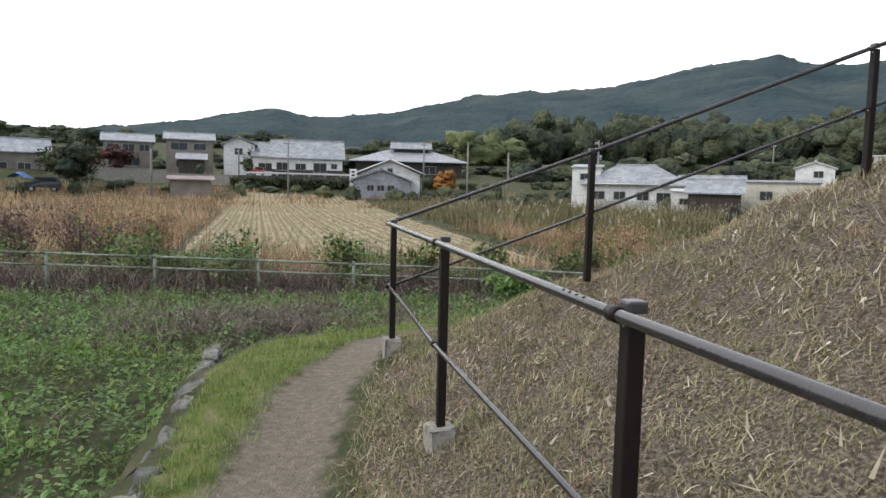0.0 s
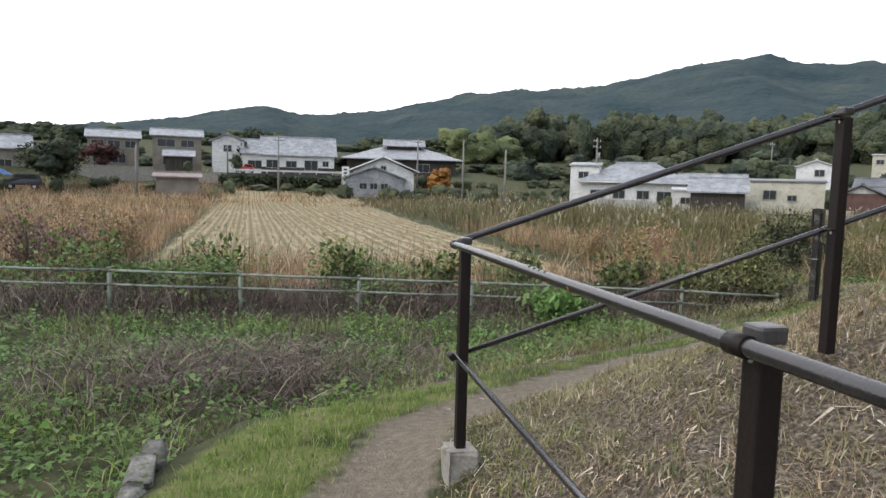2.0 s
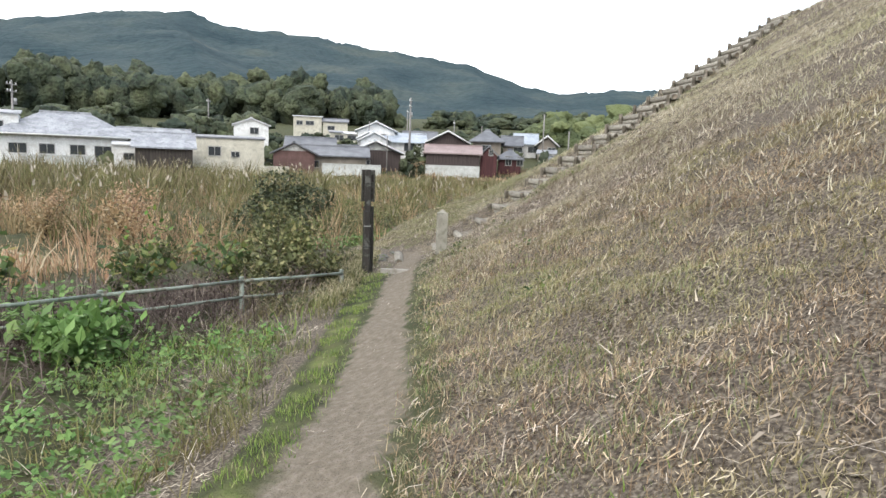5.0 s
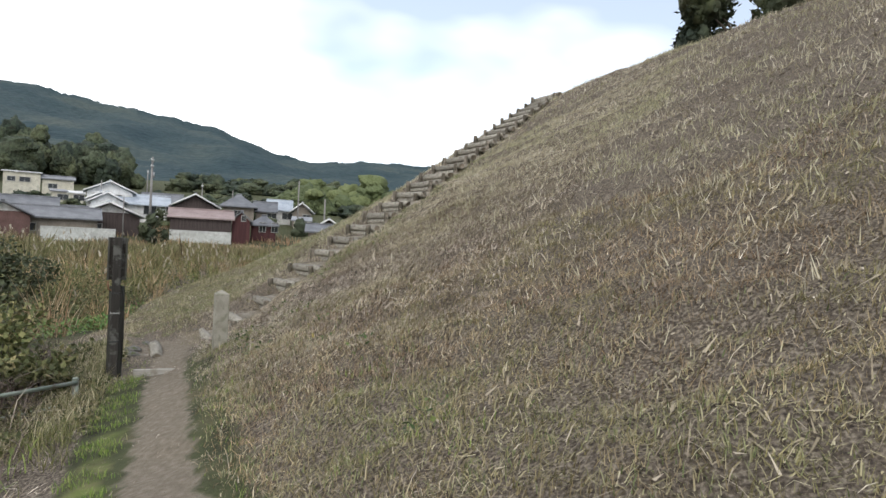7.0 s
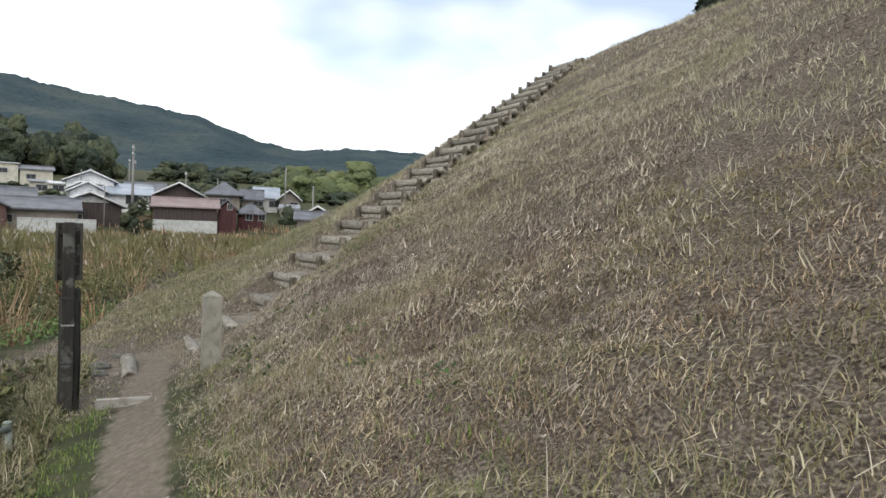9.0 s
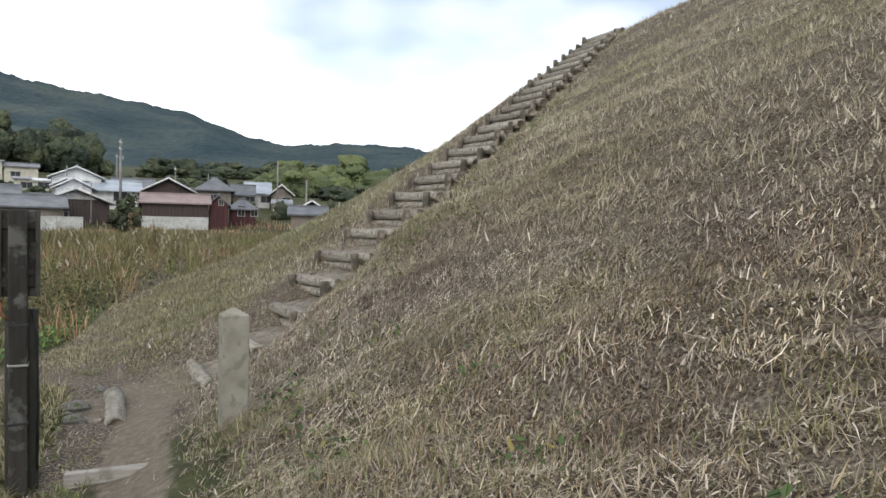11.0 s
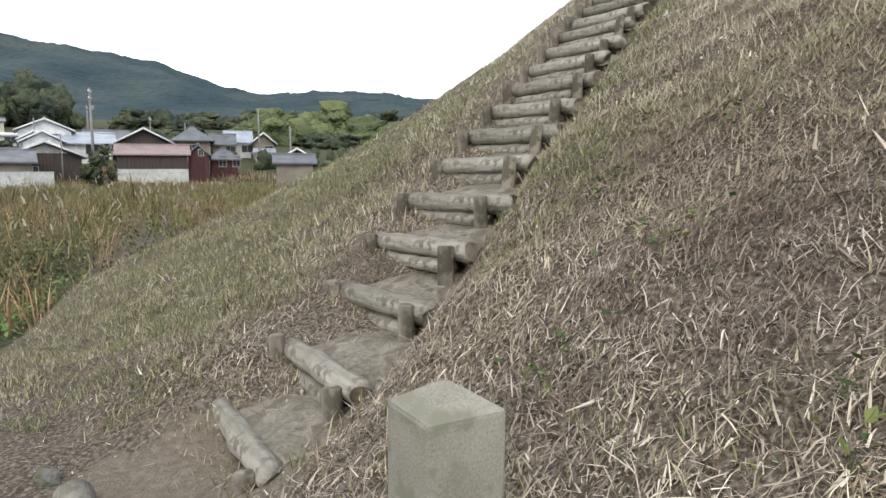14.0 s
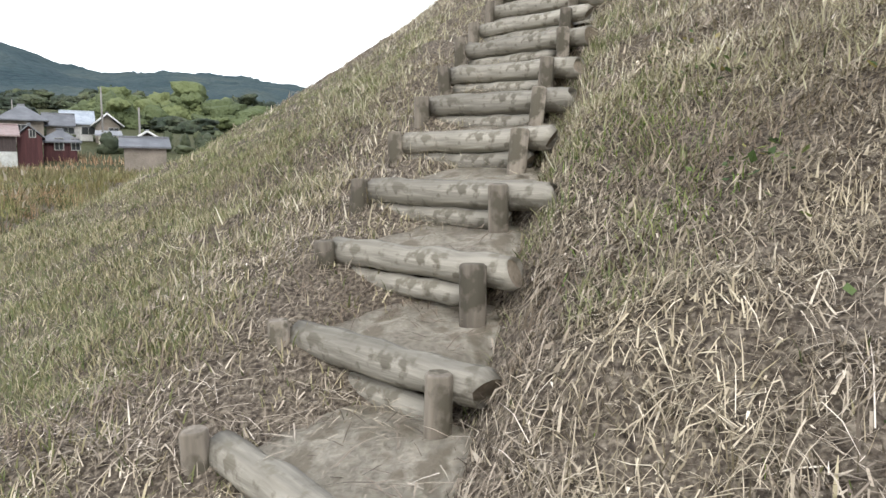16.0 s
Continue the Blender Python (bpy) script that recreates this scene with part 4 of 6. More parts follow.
chips("leaf_litter", 190000, 4.5, 10.5, 8.5, 14.5, lambda x, y: on_slope(x, y) * smooth01(6.0, 3.2, track_distance(x, y)), 0.016, 0.10, 0.0050, 51, STRAW, 2)
chips("leaf_litter", 170000, -0.5, 7, 1, 11.5, lambda x, y: on_slope(x, y) * smooth01(4.0, 1.6, track_distance(x, y)), 0.014, 0.085, 0.0046, 50, AMBER, 2)
chips("leaf_litter", 130000, -0.5, 20, -2, 19, lambda x, y: on_slope(x, y) * smooth01(0.5, 3.5, track_distance(x, y)), 0.03, 0.12, 0.015, 52)
def apron(x, y):
    """The worn ground before the steps and beyond the sill."""
    td = track_distance(x, y)
    worn = smooth01(0.12, 0.4, np.abs(td) + 0.3 * smooth01(13.5, 15, y))
    return smooth01(11.9, 12.9, y) * smooth01(0.5, -0.3, spur(x, y)) * (1 - on_slope(x, y)) * worn * (x > 5.0) * smooth01(-1.1, -0.6, td - 0.8 * smooth01(13.0, 14.0, y))


chips("leaf_litter", 140000, 4.5, 17, 11.5, 21, lambda x, y: np.maximum(0.8 * apron(x, y), 0.75 * smooth01(7.2, 8.0, x) * smooth01(0.3, 0.0, spur(x, y)) * smooth01(-0.9, -0.5, mound(x, y)) * smooth01(13.6, 14.2, y)), 0.02, 0.08, 0.007, 54)
P, r = scatter(110000, 4, 17, 11.5, 21.5, lambda x, y: apron(x, y) * smooth01(-0.5, 0.6, lumps(x, y, 1.7, 23)), 55)
blades("slope_grass", P, r.uniform(0.02, 0.06, len(P)), r.uniform(0.003, 0.007, len(P)), r.uniform(0, 6.28, len(P)), r.uniform(0.1, 0.9, len(P)), MIXED, 0.35, 2, None, "short half-dry grass on the slope", "grass")
P, r = scatter(62000, 6.8, 13, 13.4, 18, lambda x, y: smooth01(-1.0, -0.4, mound(x, y)) * smooth01(2.6, 1.2, mound_uv(x, y)[1]) * (1 - stair_band(x, y)) * smooth01(7.4, 8.4, x) * smooth01(0.3, 0.0, spur(x, y)) * (0.12 + 0.88 * smooth01(0.0, 0.6, lumps(x, y, 1.4, 24))), 38)
blades("slope_grass", P, r.uniform(0.025, 0.085, len(P)), r.uniform(0.003, 0.008, len(P)), r.uniform(0, 6.28, len(P)), r.uniform(0.1, 1.0, len(P)), MIXED, 0.4, 2, None, "short half-dry grass on the slope", "grass")
chips("path_litter", 48000, -2, 8.5, 0, 15, lambda x, y: smooth01(1.0, 0.1, np.abs(track_distance(x, y))) * (0.22 + 0.3 * smooth01(8, 12, y)), 0.015, 0.06, 0.006, 53)
P, r = scatter(60000, -0.5, 14, 0, 17, lambda x, y: on_slope(x, y) * (0.1 + 0.9 * near_weight(x, y)), 11)
lying_straw("straw_litter", P, r, 0.04, 0.17, 0.0038, 1)
for x0, x1, y0, y1, k, turf in ((-0.5, 6.5, 0.5, 11, 71, GOLD), (4.0, 12, 8.5, 17.5, 72, TURF)):
    P, r = scatter(190000, x0, x1, y0, y1, lambda x, y: np.maximum(on_slope(x, y) * smooth01(6.5, 3.0, track_distance(x, y)), 0.5 * smooth01(7.4, 8.2, x) * smooth01(0.3, 0.0, spur(x, y)) * smooth01(13.7, 14.2, y)) * (1 - 0.8 * stair_band(x, y)), k)
    n = len(P)
    blades("dry_turf", P, r.uniform(0.02, 0.075, n), r.uniform(0.003, 0.006, n), r.uniform(0, 6.28, n), r.uniform(0.2, 1.5, n), turf, 0.0, 1, r.uniform(-1.2, 1.2, n), "matted short dry grass on the mound", "grass")
P, r = scatter(56000, 6.3, 11.5, 10.3, 14.0, lambda x, y: on_slope(x, y) * smooth01(4.5, 2.5, track_distance(x, y)) * (0.25 + 0.75 * smooth01(-0.4, 0.3, lumps(x, y, 0.6, 93))), 26)
lying_straw("straw_litter", P, r, 0.02, 0.19, 0.0024, 4)
P, r = scatter(6000, 0, 12, 3, 16, lambda x, y: on_slope(x, y), 13)
lying_straw("straw_litter", P, r, 0.08, 0.38, 0.0036, 3)
P, r = scatter(130000, 1, 21, -1, 15, lambda x, y: on_slope(x, y) * np.maximum(smooth01(1.8, 4.5, track_distance(x, y)), smooth01(9.0, 10.0, x)) * (0.4 + 0.6 * smooth01(-0.4, 0.4, lumps(x, y, 2.2, 27))), 28)
n = len(P)
blades("pale_turf", P, r.uniform(0.04, 0.13, n), r.uniform(0.006, 0.014, n), r.uniform(0, 6.28, n), r.uniform(0.2, 1.4, n), PALE, 0.3, 1, r.uniform(-1.2, 1.2, n), "pale yellow dry grass high on the mound", "grass")
P, r = scatter(60000, 9.0, 14.5, 8.0, 12.9, lambda x, y: 0.9 * on_slope(x, y) * smooth01(9.0, 9.8, x) * (0.35 + 0.65 * smooth01(-0.4, 0.3, lumps(x, y, 0.8, 96))), 94)
n = len(P)
blades("pale_turf", P, r.uniform(0.03, 0.10, n), r.uniform(0.003, 0.007, n), r.uniform(0, 6.28, n), r.uniform(0.3, 1.5, n), PALE, 0.3, 1, r.uniform(-1.2, 1.2, n), "pale yellow dry grass beside the steps", "grass")
P, r = scatter(60000, 8.2, 14.5, 13.7, 17.8, lambda x, y: smooth01(0.2, -0.3, spur(x, y)) * smooth01(-0.6, 0.0, mound(x, y)) * smooth01(13.8, 14.2, y) * smooth01(8.2, 9.0, x) * (0.35 + 0.65 * smooth01(-0.4, 0.3, lumps(x, y, 0.8, 96))), 95)
n = len(P)
blades("step_grass", P, r.uniform(0.03, 0.09, n), r.uniform(0.003, 0.006, n), r.uniform(0, 6.28, n), r.uniform(0.2, 1.3, n), MOSSY, 0.3, 1, r.uniform(-1.2, 1.2, n), "soft olive grass on the bank beside the steps", "grass")

# stubble and sparse green growing through the straw
P, r = scatter(190000, -0.5, 16, 0, 18, lambda x, y: on_slope(x, y) * (0.07 + 0.35 * smooth01(2.0, 0.4, track_distance(x, y)) + 0.5 * smooth01(14.9, 16.2, mound_uv(x, y)[0]) * smooth01(3.5, 1.0, mound_uv(x, y)[1])) * smooth01(0.35, 0.0, spur(x, y)) * smooth01(-0.2, 0.7, lumps(x, y, 1.6, 21) + 0.25), 14)
blades("slope_grass", P, r.uniform(0.03, 0.10, len(P)), r.uniform(0.004, 0.009, len(P)), r.uniform(0, 6.28, len(P)), r.uniform(0.1, 0.9, len(P)), MIXED, 0.35, 2, None, "short half-dry grass on the slope", "grass")


def verge_keep(x, y):
    td = track_distance(x, y)
    return np.maximum(smooth01(-0.03, -0.12, -td - kerb_offset(y)) * smooth01(-0.16, -0.34, td) * (1 - smooth01(6.2, 8.0, y) * (0.1 + 0.9 * smooth01(-0.15, 0.35, lumps(x, y, 0.6, 80)))) * (1 - smooth01(5.5, 7.5, y) * smooth01(-0.5, -0.7, td)), 0.22 * smooth01(0.15, 0.5, td) * smooth01(1.9, 0.7, td) * smooth01(0.0, 0.5, lumps(x, y, 0.9, 22) + 0.15 * smooth01(7, 4, y))) * smooth01(13.4, 12.4, y)


P, r = scatter(360000, -3, 8, 0, 15, verge_keep, 15)
blades("verge_grass", P, r.uniform(0.02, 0.065, len(P)), r.uniform(0.003, 0.007, len(P)), r.uniform(0, 6.28, len(P)), r.uniform(0.0, 0.7, len(P)), BLADE, 0.4, 2, None, "short bright green grass beside the path", "grass")


# thin mixed grass between the path and the straw
P, r = scatter(150000, -1, 7, 0.5, 12.6, lambda x, y: smooth01(0.18, 0.5, track_distance(x, y)) * smooth01(2.8, 1.0, track_distance(x, y)) * (0.15 + 0.85 * smooth01(-0.25, 0.4, lumps(x, y, 0.8, 87))), 88)
blades("edge_grass", P, r.uniform(0.02, 0.075, len(P)), r.uniform(0.003, 0.006, len(P)), r.uniform(0, 6.28, len(P)), r.uniform(0.1, 1.1, len(P)), MOSSY, 0.4, 2, None, "thin half-green grass at the foot of the mound", "grass")


# weed field between the path and the fence
def weed_keep(x, y):
    td = track_distance(x, y)
    fence = 12.0 + 0.12 * x
    return smooth01(0.08, 0.4, -td - kerb_offset(y)) * smooth01(0.1, -1.0, y - fence - 0.25 * lumps(x, y, 1.3, 39)) * (td < 0)


def bare(x, y):
    return lumps(x, y, 2.6, 31) + 0.35 * smooth01(9.5, 11.5, y) - 0.15 + 1.5 * np.exp(-((x + 2.5) ** 2 / 2.2 + (y - 8.4) ** 2 / 0.7)) + 0.75 * smooth01(1.0, 3.0, x) * smooth01(-2.0, -1.2, track_distance(x, y))


P, r = scatter(135000, -12, 6, 0, 13, lambda x, y: weed_keep(x, y) * smooth01(0.75, 0.25, bare(x, y)), 16)
P[:, 2] += r.uniform(0.0, 1, len(P)) * (0.05 + 0.26 * smooth01(-0.5, 0.9, lumps(P[:, 0], P[:, 1], 0.9, 32)))
leaves("weeds", P, r.uniform(0.014, 0.048, len(P)), WEED, "dense low green broad-leaved weeds", "weeds", 0.5, 1.5)
P, r = scatter(22000, -7, 0, 0, 9, lambda x, y: weed_keep(x, y) * smooth01(0.2, 0.7, lumps(x, y, 1.7, 34)) * smooth01(9, 6.5, y), 20)
P[:, 2] += r.uniform(0.05, 0.32, len(P))
leaves("bright_weeds", P, r.uniform(0.02, 0.05, len(P)), BRIGHT, "bright green leafy weeds in clumps", "weeds", 0.5, 1.5, seed=3)
P, r = scatter(60000, -13, 6, 0, 13, lambda x, y: weed_keep(x, y) * smooth01(-0.1, 0.5, lumps(x, y, 1.9, 33)), 17)
blades("field_grass", P, r.uniform(0.08, 0.28, len(P)), r.uniform(0.005, 0.011, len(P)), r.uniform(0, 6.28, len(P)), r.uniform(0.0, 0.6, len(P)), BLADE, 0.45, 3, None, "tufts of lush green field grass", "grass")
P, r = scatter(80000, -13, 6.5, 0, 13.5, lambda x, y: weed_keep(x, y) * smooth01(-0.1, 0.5, bare(x, y)), 18)
blades("dead_stalks", P, r.uniform(0.1, 0.42, len(P)), r.uniform(0.004, 0.010, len(P)), r.uniform(0, 6.28, len(P)), r.uniform(0.7, 1.5, len(P)), DEAD, 0.35, 2, None, "tangle of dead brown stalks", "dead weeds")


P, r = scatter(26000, -6, 1.5, 6.8, 10, lambda x, y: weed_keep(x, y) * np.exp(-((x + 2.3) ** 2 / 1.5 + (y - 8.35) ** 2 / 0.5)), 73)
n = len(P)
P[:, 2] += r.uniform(0.05, 0.32, n)
blades("dead_stalks", P, r.uniform(0.1, 0.4, n), r.uniform(0.004, 0.011, n), r.uniform(0, 6.28, n), r.uniform(0.8, 1.9, n), DEAD, 0.3, 2, None, "tangle of dead brown stalks", "dead weeds")


def bank(x, y):
    td = track_distance(x, y)
    return smooth01(7.0, 8.2, y) * smooth01(-0.5, -0.7, td) * smooth01(-2.6, -1.3, td) * smooth01(12.8, 12.2, y)


chips("bank_litter", 60000, -1, 6.5, 7, 13, lambda x, y: 0.8 * bank(x, y), 0.03, 0.16, 0.006, 35)
P, r = scatter(60000, -1, 6.5, 7, 13, lambda x, y: bank(x, y) * smooth01(-0.3, 0.5, lumps(x, y, 1.3, 36)), 36)
blades("bank_tufts", P, r.uniform(0.05, 0.2, len(P)), r.uniform(0.004, 0.008, len(P)), r.uniform(0, 6.28, len(P)), r.uniform(0.1, 1.0, len(P)), SEDGE, 0.4, 2, None, "half-dry grass on the low bank", "grass")


# brambles and shrubs along the fence
def fence_y(x):
    return 12.0 + 0.12 * x


r = np.random.default_rng(19)
n = 28000
x = r.uniform(-14, 6.5, n)
y = fence_y(x) + r.normal(0.75, 0.65, n)
P = np.stack([x, y, height(x, y)], -1)
k = track_distance(x, y) < -1.1
P = P[k]
blades("dry_bramble", P, r.uniform(0.2, 0.85, len(P)), r.uniform(0.004, 0.010, len(P)), r.uniform(0, 6.28, len(P)), r.uniform(0.4, 1.45, len(P)), DEAD, 0.7, 2, None, "dry brown brambles along the fence", "brambles")
n = 13000
c = r.uniform(-14, 6.0, 40)
ci = (26 * r.uniform(0, 1, n) ** 1.3).astype(int)
hh = r.uniform(0.3, 0.9, 40)
x = c[ci] + r.normal(0, 0.33, n)
y = fence_y(c)[ci] + r.uniform(0.4, 3.0, 40)[ci] + r.normal(0, 0.26, n)
P = np.stack([x, y, height(x, y) + r.uniform(0.05, 1, n) ** 0.7 * hh[ci]], -1)
leaves("fence_shrubs", P, r.uniform(0.03, 0.07, n), WEED, "leafy green knotweed shrubs behind the fence", "shrubs", 0.5, 1.4, seed=2)
P = P[r.uniform(0, 1, n) < 0.05]
P[:, 2] = height(P[:, 0], P[:, 1])
blades("shrub_stems", P, r.uniform(0.4, 1.1, len(P)), 0.012, r.uniform(0, 6.28, len(P)), r.uniform(0, 0.35, len(P)), DEAD, 0.1, 2, None, "thin brown shrub stems", "shrubs")


# weeds round the foot of the signpost
def sign_bed(x, y):
    td = track_distance(x, y)
    return smooth01(-0.45, -0.7, td) * smooth01(-3.2, -2.0, td) * smooth01(11.2, 12.0, y) * smooth01(15.2, 14.2, y) * (x > 3.4) * smooth01(0.3, 0.0, spur(x, y) - 0.9)


P, r = scatter(42000, 3.4, 7.2, 11.2, 15.2, lambda x, y: sign_bed(x, y) * (0.3 + 0.7 * smooth01(-0.3, 0.4, lumps(x, y, 0.9, 90))), 91)
P[:, 2] += r.uniform(0.0, 1, len(P)) ** 1.3 * (0.05 + 0.28 * smooth01(-0.8, -1.8, track_distance(P[:, 0], P[:, 1])))
leaves("sign_weeds", P, r.uniform(0.015, 0.045, len(P)), OLIVE, "low olive weeds round the signpost", "weeds", 0.6, 1.6, seed=12)
P, r = scatter(30000, 3.4, 7.2, 11.2, 15.2, sign_bed, 92)
blades("sign_grass", P, r.uniform(0.05, 0.24, len(P)), r.uniform(0.003, 0.007, len(P)), r.uniform(0, 6.28, len(P)), r.uniform(0.1, 1.1, len(P)), MIXED, 0.5, 2, None, "half-dry grass round the signpost", "grass")

# single green plants growing through the litter
r = np.random.default_rng(84)
sx, sy = [8.9, 7.9, 8.6, 7.4, 5.9, 6.8, 4.6, 9.6, 10.2, 3.2, 5.2, 6.35, 6.5, 6.15, 5.7, 5.9, 5.4], [11.6, 11.9, 12.2, 12.2, 10.6, 11.4, 9.4, 12.1, 12.2, 8.3, 10.1, 11.85, 11.95, 11.75, 11.2, 11.5, 11.0]
q = np.repeat(np.arange(17), 34)
x, y = np.array(sx)[q] + r.normal(0, 0.09, q.size), np.array(sy)[q] + r.normal(0, 0.09, q.size)
P = np.stack([x, y, height(x, y) + r.uniform(0.01, 0.09, q.size)], -1)
leaves("slope_weeds", P, r.uniform(0.012, 0.03, q.size), KNOT, "small green weeds in the straw", "weeds", 0.5, 1.8, seed=6)

# tall reeds and rust-coloured grass round the rice field
def reed_keep(x, y):
    right = 4.5 - 0.21 * (y - 22)
    near = y - (14.6 + 0.12 * x + 0.12 * np.clip(x - 4, 0, 99))
    clear = (track_distance(x, y) < -1.4) | (y > 18.5)
    return smooth01(0.0, 1.6, x - np.where(y > 19, right, -7)) * smooth01(0, 3.0, near) * smooth01(-0.6, -1.05, mound(x, y)) * clear * np.where(x > 6, smooth01(0.5, 1.0, spur(x, y)), 1)


def reed_bed(name, count, x0, x1, y0, y1, hmin, hmax, width, seed, mat, keep, label, per=16, spread=0.16):
    """Reeds in tufts of uneven height that lean outwards."""
    C, r = scatter(count // per, x0, x1, y0, y1, keep, seed)
    m = len(C)
    tall = r.uniform(0.35, 1.25, m) * (0.8 + 0.3 * lumps(C[:, 0], C[:, 1], 7, seed)) * (1 - 0.5 * smooth01(26, 44, C[:, 0]))
    ci = np.repeat(np.arange(m), per)
    n = len(ci)
    off = r.normal(0, 1, (n, 2)) * spread
    x, y = C[ci, 0] + off[:, 0], C[ci, 1] + off[:, 1]
    P = np.stack([x, y, C[ci, 2]], -1)
    L = r.uniform(hmin, hmax, n) * np.clip(tall, 0.3, 1.4)[ci]
    az = np.arctan2(off[:, 1], off[:, 0]) + r.normal(0, 0.5, n)
    lean = np.clip(np.hypot(off[:, 0], off[:, 1]) / spread * 0.2 + r.normal(0.05, 0.15, n), 0, 1.1)
    blades(name, P, L, width * r.uniform(0.6, 1.4, n), az, lean, mat, 0.35, 2, r.uniform(-0.8, 0.8, n), label, "reeds")


def near_field(x, y):
    return smooth01(10, 1, x - 4.5 + 0.21 * (y - 22))


reed_bed("tall_reeds", 36000, -6, 36, 14, 44, 0.4, 1.15, 0.016, 41, REED, lambda x, y: reed_keep(x, y) * smooth01(-0.4, 0.5, lumps(x, y, 1.8, 47) + 0.2), "tall yellow-brown autumn reeds")
reed_bed("tall_reeds", 28000, -16, 64, 40, 88, 1.2, 2.2, 0.05, 42, REED, lambda x, y: reed_keep(x, y) * smooth01(88, 76, np.hypot(x, y)), "tall yellow-brown autumn reeds", 12, 0.4)
reed_bed("rust_grass", 66000, -6, 32, 15, 44, 0.4, 1.15, 0.019, 43, RUST, lambda x, y: reed_keep(x, y) * np.maximum(near_field(x, y) * (1 - 0.5 * smooth01(4.5, 7.0, x)), (0.1 + 0.9 * smooth01(-0.1, 0.4, lumps(x, y, 2.4, 48))) * (1 - 0.55 * smooth01(5.5, 9.0, x))), "rust-brown dry grass beside the rice field")
P, r = scatter(90000, -5, 30, 13.5, 36, lambda x, y: reed_keep(x, y) * smooth01(0.0, 0.6, lumps(x, y, 2.6, 49) + 0.25 * smooth01(8, 14, x)), 56)
P[:, 2] += r.uniform(0.05, 1, len(P)) * (0.5 + 0.35 * lumps(P[:, 0], P[:, 1], 2.0, 50))
leaves("reed_weeds", P, r.uniform(0.03, 0.07, len(P)), OLIVE, "green leafy weeds among the reeds", "weeds", 0.7, 1.6, seed=4)


reed_bed("green_reeds", 78000, 5, 60, 17, 66, 0.5, 1.5, 0.024, 62, SEDGE, lambda x, y: reed_keep(x, y) * np.maximum(smooth01(0.1, 0.45, lumps(x, y, 3.1, 63)), 0.8 * smooth01(26, 40, np.hypot(x - 6, y - 11))), "tall yellow-green weeds among the reeds", 20, 0.14)
P, r = scatter(800, 6, 30, 17, 34, lambda x, y: reed_keep(x, y) * smooth01(-0.1, 0.4, lumps(x, y, 2.5, 64)), 65)
n = len(P)
P[:, 2] += r.uniform(0.6, 1.25, n)
blades("reed_plumes", P, r.uniform(0.15, 0.3, n), r.uniform(0.02, 0.05, n), r.uniform(0, 6.28, n), r.uniform(0.1, 0.9, n), PLUME, 0.6, 2, None, "pale feathery reed plumes", "reeds")


P, r = scatter(16000, 5, 15, 13.2, 23, lambda x, y: smooth01(0.2, 0.6, spur(x, y)) * smooth01(2.6, 1.2, spur(x, y)) * (track_distance(x, y) < -0.7), 74)
P[:, 2] += r.uniform(0.02, 0.3, len(P))
leaves("reed_weeds", P, r.uniform(0.025, 0.06, len(P)), WEED, "low green weeds below the spur", "weeds", 0.6, 1.6, seed=8)
P, r = scatter(60000, 5.5, 17, 15.5, 27, lambda x, y: smooth01(0.5, 1.2, spur(x, y)) * (0.25 + 0.75 * smooth01(0.0, 0.5, lumps(x, y, 2.2, 77))) * smooth01(9, 3, spur(x, y)) * (track_distance(x, y) < -1.2), 78)
P[:, 2] += r.uniform(0.0, 1, len(P)) ** 0.8 * (0.45 + 0.4 * lumps(P[:, 0], P[:, 1], 1.5, 79))
leaves("creeping_vine", P, r.uniform(0.03, 0.065, len(P)), OLIVE, "dark olive vines sprawling over the reeds", "vines", 0.7, 1.5, seed=9)
P, r = scatter(60000, 7.6, 13, 13.6, 17, lambda x, y: smooth01(0.1, -0.3, spur(x, y)) * (1 - stair_band(x, y)) * smooth01(0.35, 0.8, y - 13.5) * smooth01(2.3, 1.2, y - 13.5 - 0.25 * (x - 8)) * smooth01(-0.05, 0.5, lumps(x, y, 1.1, 82)), 83)
blades("step_grass", P, r.uniform(0.02, 0.075, len(P)), r.uniform(0.003, 0.006, len(P)), r.uniform(0, 6.28, len(P)), r.uniform(0.1, 1.1, len(P)), MOSSY, 0.4, 2, None, "soft green grass on the bank beside the steps", "grass")
# green patches in the straw beside the steps
P, r = scatter(26000, 8.2, 11.5, 11.0, 13.2, lambda x, y: np.maximum(np.exp(-((x - 9.35) ** 2 / 0.10 + (y - 12.42) ** 2 / 0.06)), 0.6 * np.exp(-((x - 8.65) ** 2 / 0.05 + (y - 12.40) ** 2 / 0.04))) * (1 - stair_band(x, y)), 86)
blades("step_grass", P, r.uniform(0.015, 0.07, len(P)), r.uniform(0.003, 0.006, len(P)), r.uniform(0, 6.28, len(P)), r.uniform(0.1, 1.2, len(P)), BLADE, 0.4, 2, None, "bright green patches of fine grass", "grass")
# green tufts beside the steps
P, r = scatter(30000, 8.2, 14, 11.6, 13.1, lambda x, y: smooth01(-0.28, -0.45, y - np.interp(x, STAIR_X, [13.75, 13.6, 13.44, 13.35, 13.32, 12.08])) * smooth01(-1.25, -0.6, y - np.interp(x, STAIR_X, [13.75, 13.6, 13.44, 13.35, 13.32, 12.08])) * smooth01(0.0, 0.5, lumps(x, y, 0.9, 75) + 0.1), 76)
blades("step_grass", P, r.uniform(0.03, 0.10, len(P)), r.uniform(0.003, 0.007, len(P)), r.uniform(0, 6.28, len(P)), r.uniform(0.1, 1.1, len(P)), MOSSY, 0.4, 2, None, "green tufts of grass beside the steps", "grass")


